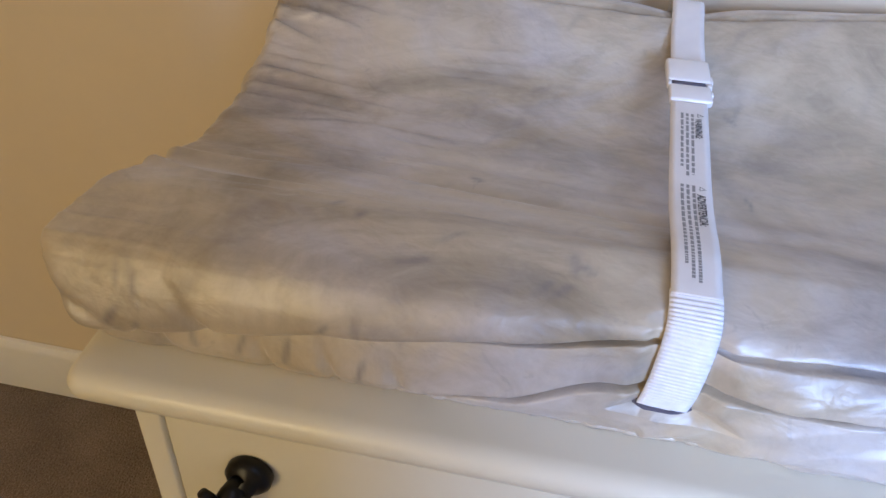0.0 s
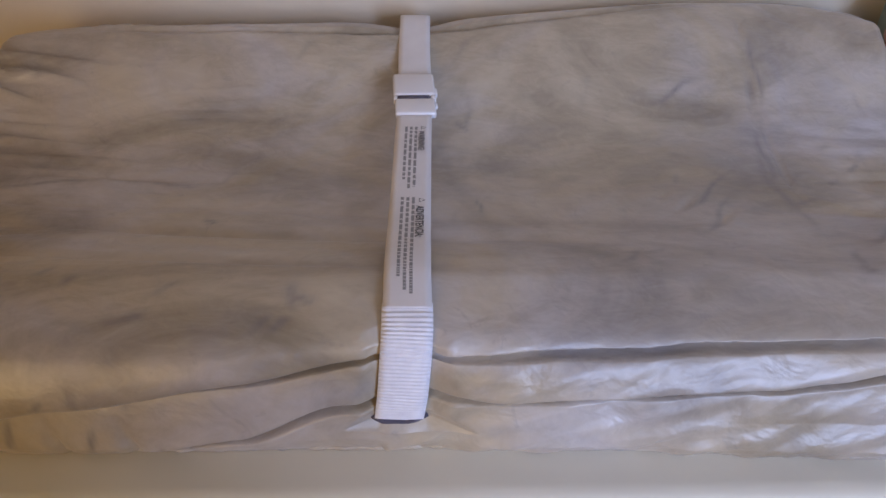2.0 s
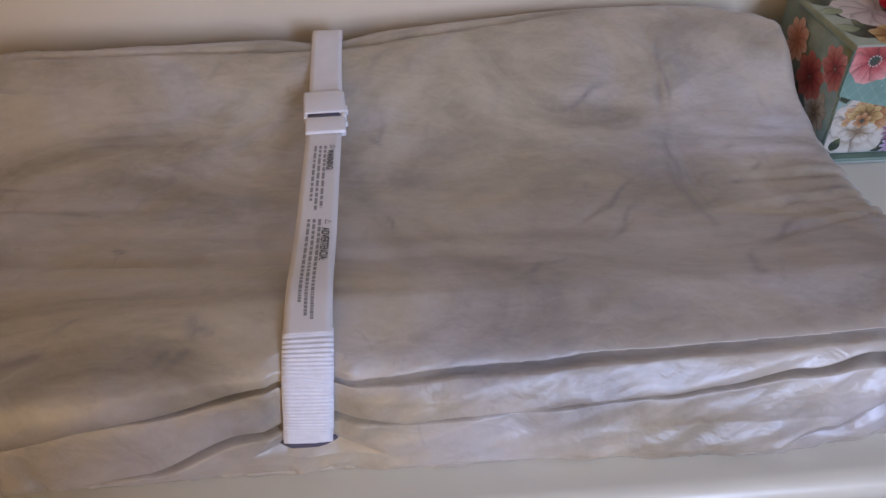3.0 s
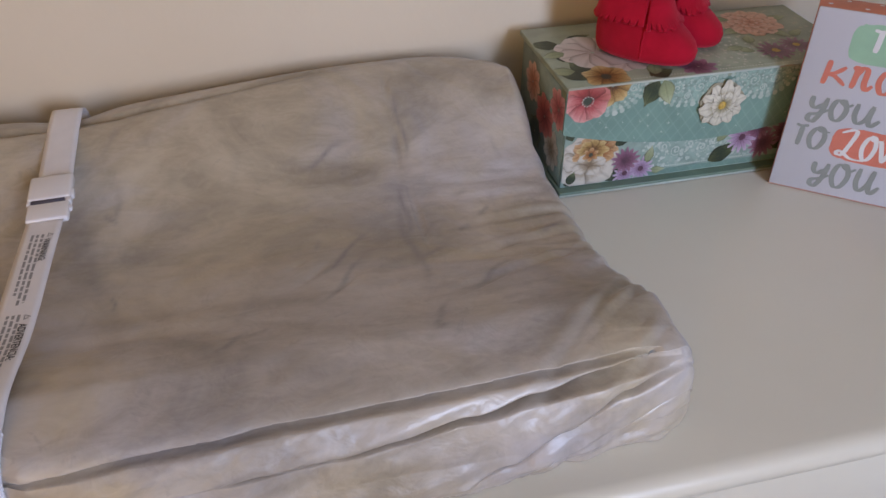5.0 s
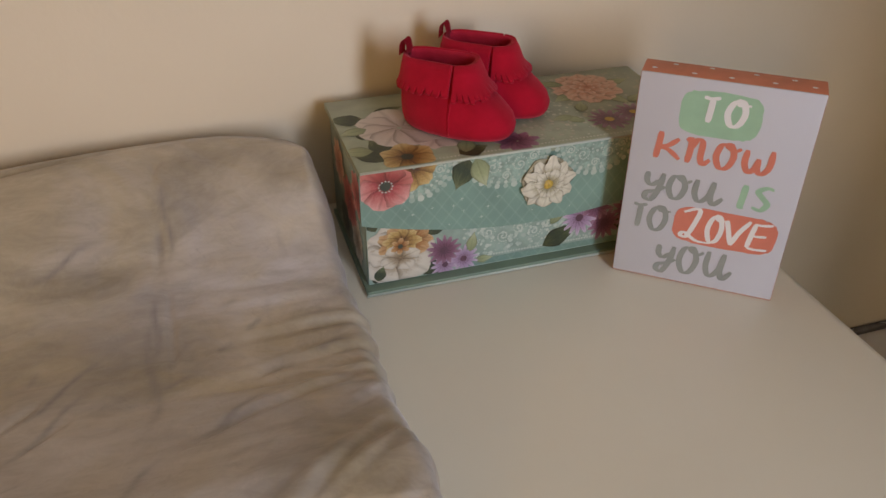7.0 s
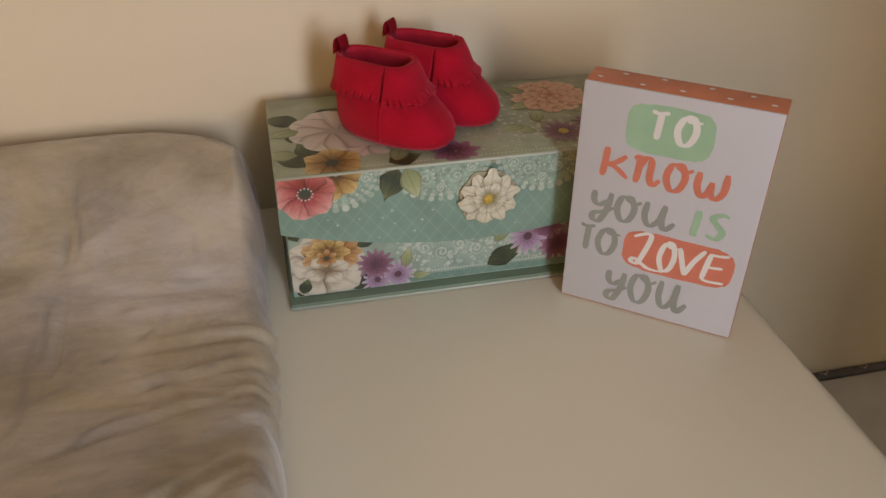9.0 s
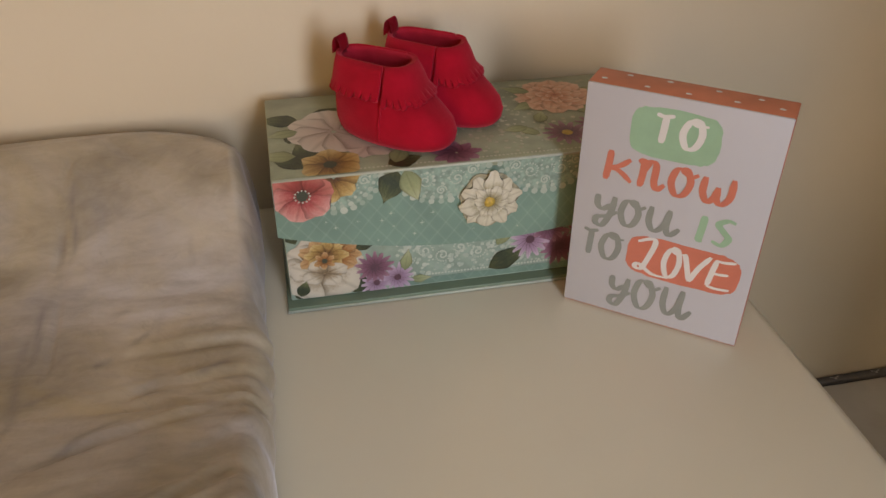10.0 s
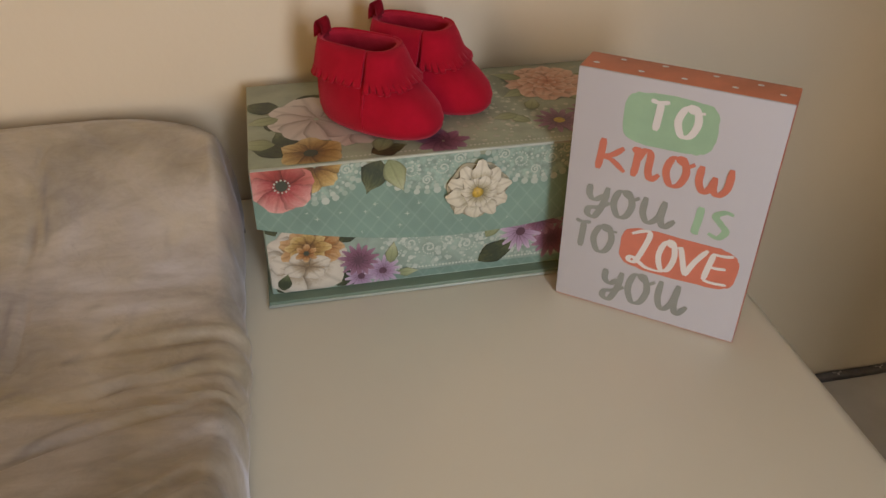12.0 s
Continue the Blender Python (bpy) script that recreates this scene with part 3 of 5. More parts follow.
FRONT_SHADE_NAP = [(-0.328, 0.809, 0.1, 0.011, 0.0022, 0.6), (-0.318, 0.803, -0.25, 0.014, 0.0025, 0.75), (-0.333, 0.780, 0.6, 0.011, 0.0028, 0.8), (-0.318, 0.775, 0.4, 0.006, 0.0025, 0.6), (-0.289, 0.763, -0.2, 0.008, 0.0022, 0.6), (-0.258, 0.764, 0.3, 0.009, 0.0022, 0.65),
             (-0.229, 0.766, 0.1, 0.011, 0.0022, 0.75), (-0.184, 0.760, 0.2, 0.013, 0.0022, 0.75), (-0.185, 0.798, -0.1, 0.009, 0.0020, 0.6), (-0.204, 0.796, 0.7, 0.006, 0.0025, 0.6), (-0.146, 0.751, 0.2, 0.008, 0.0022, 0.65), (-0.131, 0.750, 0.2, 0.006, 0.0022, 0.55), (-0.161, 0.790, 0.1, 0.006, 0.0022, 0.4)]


def nap_and_shade(ob):
    """Marks on the plush where a finger has laid the pile the other way, and shade painted by the strap and in tucks.
    """
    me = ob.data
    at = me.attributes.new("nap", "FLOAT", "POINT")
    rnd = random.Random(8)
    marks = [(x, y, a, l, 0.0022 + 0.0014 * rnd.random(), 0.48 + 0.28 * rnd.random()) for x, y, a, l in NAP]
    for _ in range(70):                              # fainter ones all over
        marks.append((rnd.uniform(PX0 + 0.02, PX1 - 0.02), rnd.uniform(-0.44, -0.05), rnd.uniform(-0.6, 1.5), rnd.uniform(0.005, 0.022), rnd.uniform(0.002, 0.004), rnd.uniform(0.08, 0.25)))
    marks += [(0.033, -0.25, 1.60, 0.13, 0.011, 0.32), (-0.036, -0.33, 1.55, 0.09, 0.008, 0.18)]      # along the strap: its shadow band and brushed nap, in one dark tone
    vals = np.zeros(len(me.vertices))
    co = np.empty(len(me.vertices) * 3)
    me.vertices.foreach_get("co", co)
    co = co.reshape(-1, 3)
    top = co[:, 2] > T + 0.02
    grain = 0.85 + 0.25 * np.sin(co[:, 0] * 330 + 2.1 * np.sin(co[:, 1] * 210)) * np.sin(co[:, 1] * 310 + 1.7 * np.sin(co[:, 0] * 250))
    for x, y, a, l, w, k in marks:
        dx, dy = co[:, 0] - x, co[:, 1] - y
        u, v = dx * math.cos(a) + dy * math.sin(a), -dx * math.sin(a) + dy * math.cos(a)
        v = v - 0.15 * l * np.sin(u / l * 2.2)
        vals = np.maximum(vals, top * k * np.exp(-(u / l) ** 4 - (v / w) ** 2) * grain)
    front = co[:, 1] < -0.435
    for x, z, tilt, l, w, k in FRONT_SHADE_NAP:            # upright tucks with their shade painted in, and strokes, low on the front
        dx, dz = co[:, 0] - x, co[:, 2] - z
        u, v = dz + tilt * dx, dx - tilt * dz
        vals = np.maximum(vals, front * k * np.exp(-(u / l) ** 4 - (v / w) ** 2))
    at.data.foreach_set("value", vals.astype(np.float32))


def pad_cover():
    prof = catmull([(y, h, 0) for y, h in PROFILE[:9]], 170)[:-1] + catmull([(y, h, 0) for y, h in PROFILE[8:]], 150)
    yc = -0.235
    xs = []
    n = 300
    for i in range(n + 1):
        xs.append(PX0 + 0.014 + (PX1 - PX0 - 0.028) * i / n)
    rings = []

    def ring(x, out, drop):
        """drop 0: the full profile; 1: flat on the dresser. out: metres past the end."""
        pts = []
        for p in prof:
            y, h = cover_point(x, p.x, p.y)
            lean = 0.0
            for xe, s in ((PX0, 1), (PX1, -1)):
                d = (x - xe) * s
                r = (0.030 if y < yc else 0.115) if s < 0 else (0.022 if y < yc else 0.085)
                if d < r:
                    q = 1 - math.sqrt(max(0.0, 1 - ((r - d) / r) ** 2))
                    far = max(0.0, abs(y - yc) - 0.12) / 0.11
                    y += (1 if y < yc else -1) * q * r * min(1.0, far) * 0.85
                if d < 0.06:
                    front = max(0.0, min(1.0, (-0.36 - y) / 0.10))
                    swell = 0.012 * front * (1 - d / 0.06) * max(0.0, 1 - h / 0.085) if s < 0 else 0.0
                    lean = swell - s * ((0.036 if s > 0 else 0.006) * front + 0.002) * (1 - d / 0.06) ** 1.5 * max(0.0, min(1.0, (h - 0.01) / 0.07))
            if x > PX1 - 0.07 and h > 0.03:
                h *= 1 - 0.10 * (1 - (PX1 - x) / 0.07) ** 2 * max(0.0, min(1.0, (-0.12 - y) / 0.10))
            if x < PX0 + 0.12 and y < -0.30:
                h *= 1 - 0.09 * math.exp(-max(0.0, x - PX0) / 0.05) * max(0.0, min(1.0, (-0.33 - y) / 0.06))
            hh = h
            if drop > 0:
                hh = 0.003 + (h - 0.003) * (1 - drop)
                if y < -0.440:
                    y += (-0.440 - y) * drop ** 0.7
                elif y > -0.03:
                    y += (-0.03 - y) * drop ** 0.7
                out2 = out + (0.0018 * math.sin(y * 170 + 5 * noise.noise(Vector((y * 15, x, 1)))) + 0.006 * noise.noise(Vector((y * 24, x, 8)))) * math.sin(min(1, drop) * math.pi)
            else:
                out2 = out
            pts.append(Vector((x + out2 + lean * (1 - drop), y, T + hh)))
        return pts

    steps = [(0.0145, 0.985), (0.016, 0.93), (0.0165, 0.80), (0.016, 0.62), (0.015, 0.44), (0.0125, 0.28), (0.0095, 0.15), (0.0065, 0.07), (0.003, 0.02)]
    for o, dr in steps:
        rings.append(ring(xs[0], -o, dr))
    for x in xs:
        rings.append(ring(x, 0.0, 0.0))
    for o, dr in steps[::-1]:
        rings.append(ring(xs[-1], o, dr))
    bm = grid(rings)
    bmesh.ops.recalc_face_normals(bm, faces=bm.faces)
    return bm


def hem_line():
    """The elastic hem, a thin uneven cord along the front foot of the cover."""
    pts = []
    for i in range(160):
        x = -0.20 + 0.56 * i / 159
        y = -0.4628 - 0.011 * math.exp(-((x - 0.26) / 0.09) ** 2) + 0.0006 * math.sin(x * 61) + 0.010 * max(0.0, (x - 0.30) / 0.07) ** 2
        pts.append((x, y + 0.0006 * math.sin(x * 330), T + 0.0024))
    return tube(pts, [0.0019 + 0.0004 * math.sin(i * 1.9) for i in range(160)], 8)


def changing_pad():
    p = thing("changing_pad", "contoured changing pad in a silver-grey plush cover, on the dresser", "changing pad")
    nap_and_shade(part("cover", pad_cover(), M_VELVET, p))
    part("hem", hem_line(), M_VELVET, p, "gathered elastic hem")
    part("buttonhole", tube([(-0.028, -0.4580, T + 0.0275), (-0.019, -0.4620, T + 0.0235), (-0.005, -0.4625, T + 0.0225), (0.006, -0.4580, T + 0.0265)], 0.0022, 8), M_DARK, p, "dark stitched strap slit")


changing_pad()

# ---- the safety strap ----
SW = 0.0285           # width of the webbing


def strap_line(s):
    """Centre of the strap, from the back rim (s = 0) to the slit in front (s = 1)."""
    tab = STRAP
    u = s * (len(tab) - 1)
    i = min(int(u), len(tab) - 2)
    p = [Vector(tab[max(0, min(len(tab) - 1, i + k))]) for k in (-1, 0, 1, 2)]
    t = u - i
    return 0.5 * (2 * p[1] + (p[2] - p[0]) * t + (2 * p[0] - 5 * p[1] + 4 * p[2] - p[3]) * t * t + (3 * p[1] - p[0] - 3 * p[2] + p[3]) * t ** 3)


STRAP = [(0.001, -0.016, T + 0.074), (0.001, -0.029, T + 0.0905), (0.001, -0.050, T + 0.0945), (0.000, -0.10, T + 0.0885), (0.000, -0.178, T + 0.0825), (-0.002, -0.26, T + 0.0830), (-0.004, -0.34, T + 0.0845), (-0.0053, -0.400, T + 0.0935),
         (-0.0055, -0.428, T + 0.0930), (-0.0055, -0.4490, T + 0.0895), (-0.006, -0.4590, T + 0.0810), (-0.007, -0.4632, T + 0.067), (-0.008, -0.4645, T + 0.051), (-0.0095, -0.4640, T + 0.036), (-0.0105, -0.4600, T + 0.0235)]


def along(y):
    """The strap's parameter where it lies at depth y, on its level stretch."""
    a, b = 0.0, 0.72
    for _ in range(40):
        m = (a + b) / 2
        if strap_line(m).y > y:
            a = m
        else:
            b = m
    return a


def ribbon(s0, s1, width, thick, n, lift=0.0, ribs=0, bm=None):
    bm = bm or bmesh.new()
    rows_t, rows_b = [], []
    for i in range(n + 1):
        s = s0 + (s1 - s0) * i / n
        c = strap_line(s)
        d = (strap_line(min(1, s + 0.004)) - strap_line(max(0, s - 0.004))).normalized()
        side = Vector((1, 0, 0))
        side = (side - d * side.dot(d)).normalized()
        up = side.cross(d) * -1
        if up.z < 0 and abs(d.z) < 0.8:
            up = -up
        if abs(d.z) >= 0.8 and up.y > 0:
            up = -up
        r = (0.0006 * (0.5 + 0.5 * math.cos(2 * math.pi * ribs * (i / n)))) if ribs else 0.0
        rows_t.append([c + side * (width * (k / 6 - 0.5)) + up * (lift + thick / 2 + r - (0.0004 if k in (0, 6) else 0)) for k in range(7)])
        rows_b.append([c + side * (width * (k / 6 - 0.5)) + up * (lift - thick / 2) for k in range(7)])
    rows = [a + b[::-1] for a, b in zip(rows_t, rows_b)]
    grid(rows, bm, close_v=True)
    bm.verts.ensure_lookup_table()
    k = 14
    bm.faces.new([bm.verts[j] for j in range(k)])
    bm.faces.new([bm.verts[n * k + j] for j in range(k)][::-1])
    bmesh.ops.recalc_face_normals(bm, faces=bm.faces)
    return bm


LABEL_S = (along(-0.206), along(-0.4395))     # stretch of the strap that carries the printed label


def label_frame(s, across, lift=0.0019):
    """A pose on the label: x runs down the strap, y across it, z off it."""
    c = strap_line(s)
    d = (strap_line(s + 0.004) - strap_line(s - 0.004)).normalized()
    side = Vector((1, 0, 0))
    side = (side - d * side.dot(d)).normalized()
    up = side.cross(d)
    if up.z < 0:
        up = -up
    m = Matrix.Identity(4)
    m.col[0][:3], m.col[1][:3], m.col[2][:3] = d, side, up
    m.col[3][:3] = c + side * across + up * lift
    return m


def text_mesh(words, size, weight=0.0, shear=0.0, stretch=1.0):
    cu = bpy.data.curves.new("words", "FONT")
    cu.body, cu.size, cu.offset, cu.shear = words, size, weight, shear
    cu.resolution_u = 3
    ob = bpy.data.objects.new("words", cu)
    scene.collection.objects.link(ob)
    me = bpy.data.meshes.new_from_object(ob.evaluated_get(bpy.context.evaluated_depsgraph_get()))
    bpy.data.objects.remove(ob)
    for v in me.vertices:
        v.co.x *= stretch
    return me


def words_on_label(parent, words, y0, across, size, stretch):
    me = text_mesh(words, size, 0.00012, 0.0, stretch)
    for v in me.vertices:
        v.co = label_frame(along(y0 - v.co.x), across + v.co.y, 0.0023).translation
    me.materials.append(M_INK)
    ob = new("lettering", me)
    ob.parent = parent
    tagged(ob, "black printed lettering")


def strap():
    st = thing("safety_strap", "white webbing safety strap with buckle and printed label, across the pad", "strap")
    part("webbing", ribbon(0.0, along(-0.20), SW - 0.0008, 0.0014, 60), M_LABEL, st, "smooth white upper strap")
    part("webbing", ribbon(along(-0.436), 1.0, SW, 0.0016, 340, 0.0, 34), M_WEB, st, "white ribbed webbing")
    lab = part("label", ribbon(LABEL_S[0], LABEL_S[1], SW - 0.001, 0.0012, 80, 0.0012), M_LABEL, st, "white satin label with black warning print")
    # buckle: two clasped halves with a slot
    m = label_frame(along(-0.181), 0.0, 0.0) @ pose(0, 0, 0, 0, 0, 3)
    bk = part("buckle", box(-0.036, -0.001, -0.0172, 0.0172, -0.003, 0.0058, 0.0027, 3), M_PLASTIC, st, "white plastic side-release buckle", at=m)
    part("clasp", box(0.0030, 0.026, -0.0162, 0.0162, -0.002, 0.0045, 0.002, 3), M_PLASTIC, bk)
    part("prong", box(-0.002, 0.0045, 0.0128, 0.0172, -0.001, 0.0046, 0.001), M_PLASTIC, bk)
    part("prong", box(-0.002, 0.0045, -0.0172, -0.0140, -0.001, 0.0046, 0.001), M_PLASTIC, bk)
    part("release_tab", box(-0.014, -0.004, 0.0150, 0.0188, -0.001, 0.0040, 0.0012), M_PLASTIC, bk)
    part("release_tab", box(0.008, 0.014, 0.0145, 0.0180, -0.001, 0.0030, 0.0012), M_PLASTIC, bk)
    # dark solid that stands in for the shade in the gap
    part("slot", box(-0.0012, 0.0032, -0.0135, 0.0120, -0.001, 0.0044), M_DARK, bk, "dark filler for the shade between the clasped halves")
    words_on_label(lab, "WARNING:", -0.233, 0.0040, 0.0068, 0.84)
    words_on_label(lab, "ADVERTENCIA:", -0.333, 0.0040, 0.0074, 0.80)
    # warning triangles
    for s in (along(-0.2275), along(-0.3255)):
        bm = bmesh.new()
        tri = [Vector((0.003 * math.cos(a), 0.003 * math.sin(a), 0)) for a in (math.pi / 2, math.pi / 2 + 2.094, math.pi / 2 + 4.189)]
        for i in range(3):
            a, b = tri[i], tri[(i + 1) % 3]
            bm.faces.new([bm.verts.new(v) for v in (a, b, b * 0.72, a * 0.72)])
        part("warning_mark", bm, M_INK, lab, at=label_frame(s, 0.0072, 0.0020), smooth=False)
    # fine print as rows of small bars
    rnd = random.Random(4)
    for s0, s1s in ((along(-0.226), (along(-0.309), along(-0.311), along(-0.300))), (along(-0.322), (along(-0.430), along(-0.427), along(-0.416)))):
        for row, s1 in enumerate(s1s):
            bm = bmesh.new()
            across = 0.0020 - 0.0037 * row
            s = s0
            while s < s1:
                w = rnd.uniform(0.003, 0.008)
                e = min(s + w, s1)
                q = []
                for sv, av in ((s, -0.0010), (e, -0.0010), (e, 0.0010), (s, 0.0010)):
                    q.append(label_frame(sv, across + av).translation)
                bm.faces.new([bm.verts.new(v) for v in q])
                s = e + 0.0014
            part("fine_print", bm, M_INK2, lab, smooth=False)


strap()

# ---- the keepsake box ----
KX0, KX1, KY0, KY1, KZ = 0.456, 0.768, -0.150, -0.012, T + 0.119


def uv_poly(bm, pts, us):
    uv = bm.loops.layers.uv.verify()
    f = bm.faces.new([bm.verts.new(p) for p in pts])
    for l, u in zip(f.loops, us):
        l[uv].uv = (u, 0.3)


LIFT = [0]


def lifted(place):
    """The same place, a hair above what was printed before."""
    LIFT[0] += 1
    up = 0.000008 * LIFT[0]
    return lambda x, y, z: place(x, y, 0.00018 + z * 0.15 + up)


def petal(bm, centre, ang, length, width, place, z, inner=0.12, notch=0.0, bow=0.5, leafy=False):
    """One flat printed petal, a strip of quads whose u runs from root to tip."""
    uv = bm.loops.layers.uv.verify()
    n = 9
    row = []
    wob = Vector((ang * 3.1, 0.0, length * 90 + centre[0] * 31))
    for i in range(n + 1):
        t = i / n
        w = width * (math.sin(math.pi * min(1, t ** bow * 0.72 + 0.06))) ** 0.8
        if leafy:
            w = width * math.sin(math.pi * t ** 0.75) ** 1.15 * (1 + 0.05 * math.sin(t * 17 + ang * 5))
        r = length * (inner + (1 - inner) * t)
        cols = []
        for k in (-1, -0.5, 0, 0.5, 1):
            side = w / 2 * k * (1 + (0.10 if leafy else 0.26) * noise.noise(wob + Vector((k * 2.0, t * 3.2, 0))))
            rr = r - (notch * length if k == 0 and i == n else 0) - (0.04 if leafy else 0.24) * length * (t ** 2) * k * k + 0.10 * length * t * t * noise.noise(wob + Vector((k * 1.7, 9.0, 0)))
            x = centre[0] + rr * math.cos(ang) - side * math.sin(ang)
            y = centre[1] + rr * math.sin(ang) + side * math.cos(ang)
            cols.append(bm.verts.new(place(x, y, z)))
        row.append(cols)
    for i in range(n):
        for k in range(4):
            f = bm.faces.new((row[i][k], row[i][k + 1], row[i + 1][k + 1], row[i + 1][k]))
            for l, (u, v) in zip(f.loops, ((i, k), (i, k + 1), (i + 1, k + 1), (i + 1, k))):
                l[uv].uv = (u / n, v / 4)


def disc(bm, c, r, place, z, sides=12, u=0.0, wob=0.0):
    uv = bm.loops.layers.uv.verify()
    z = z * 0.1 + 0.00005 * random.Random(c[0] * 977 + c[1] * 3571).random()
    f = bm.faces.new([bm.verts.new(place(c[0] + r * (1 + wob * math.sin(3 * a)) * math.cos(a), c[1] + r * (1 + wob * math.sin(3 * a)) * math.sin(a), z)) for a in (2 * math.pi * k / sides for k in range(sides))])
    for l in f.loops:
        l[uv].uv = (u, 0.3)


def clip_face(x, y, lim):
    return (max(lim[0], min(lim[1], x)), max(lim[2], min(lim[3], y)))


INK_PINK = petal_ink("pink_anemone_print", ((0.0, (0.20, 0.05, 0.04)), (0.25, (0.42, 0.07, 0.07)), (0.6, (0.56, 0.19, 0.175)), (1.0, (0.68, 0.35, 0.32))), 0.42)
INK_RED = petal_ink("red_anemone_print", ((0.0, (0.14, 0.02, 0.02)), (0.4, (0.36, 0.06, 0.05)), (1.0, (0.58, 0.20, 0.17))))
INK_OCHRE = petal_ink("ochre_flower_print", ((0.0, (0.09, 0.035, 0.012)), (0.35, (0.27, 0.14, 0.04)), (0.7, (0.48, 0.31, 0.11)), (1.0, (0.60, 0.45, 0.22))), 0.4)
INK_LEAF = petal_ink("dark_leaf_print", ((0.0, (0.07, 0.08, 0.03)), (0.35, (0.025, 0.04, 0.02)), (0.7, (0.075, 0.095, 0.04)), (1.0, (0.20, 0.22, 0.11))), 0.5)
INK_SAGE = petal_ink("sage_leaf_print", ((0.0, (0.20, 0.24, 0.12)), (0.5, (0.30, 0.34, 0.18)), (1.0, (0.44, 0.47, 0.30))), 0.4)
INK_CREAM = petal_ink("cream_peony_print", ((0.0, (0.16, 0.10, 0.05)), (0.3, (0.36, 0.28, 0.19)), (0.65, (0.60, 0.55, 0.46)), (1.0, (0.54, 0.49, 0.41))), 0.36)
INK_BLUSH = petal_ink("blush_peony_print", ((0.0, (0.36, 0.27, 0.22)), (0.4, (0.54, 0.44, 0.38)), (1.0, (0.62, 0.55, 0.48))))
INK_AMBER = petal_ink("amber_heart_print", ((0.0, (0.12, 0.035, 0.01)), (0.45, (0.36, 0.15, 0.045)), (1.0, (0.58, 0.37, 0.19))), 0.5)
INK_ROSE = petal_ink("coral_rose_print", ((0.0, (0.42, 0.13, 0.07)), (0.45, (0.60, 0.27, 0.17)), (1.0, (0.74, 0.50, 0.39))), 0.42)
INK_PLUM = petal_ink("plum_aster_print", ((0.0, (0.10, 0.04, 0.06)), (0.5, (0.22, 0.09, 0.14)), (1.0, (0.36, 0.20, 0.27))), 0.4)
INK_LILAC = petal_ink("lilac_aster_print", ((0.0, (0.22, 0.12, 0.18)), (0.5, (0.40, 0.27, 0.40)), (1.0, (0.54, 0.44, 0.54))), 0.35)
INK_LACE = petal_ink("white_lace_print", ((0.0, (0.30, 0.40, 0.34)), (1.0, (0.50, 0.56, 0.49))), 0.2)
INK_LACE_TOP = petal_ink("ecru_lace_print", ((0.0, (0.40, 0.40, 0.29)), (1.0, (0.52, 0.51, 0.40))), 0.3)
INK_EYE = simple("flower_eye_print", (0.05, 0.06, 0.04), 0.5)
INK_GOLD = simple("golden_eye_print", (0.50, 0.33, 0.06), 0.5, vary=0.3, scale=400)
INK_DAISY = petal_ink("cream_daisy_card", ((0.0, (0.20, 0.15, 0.05)), (0.3, (0.36, 0.32, 0.20)), (0.65, (0.64, 0.61, 0.50)), (1.0, (0.56, 0.52, 0.40))), 0.3)


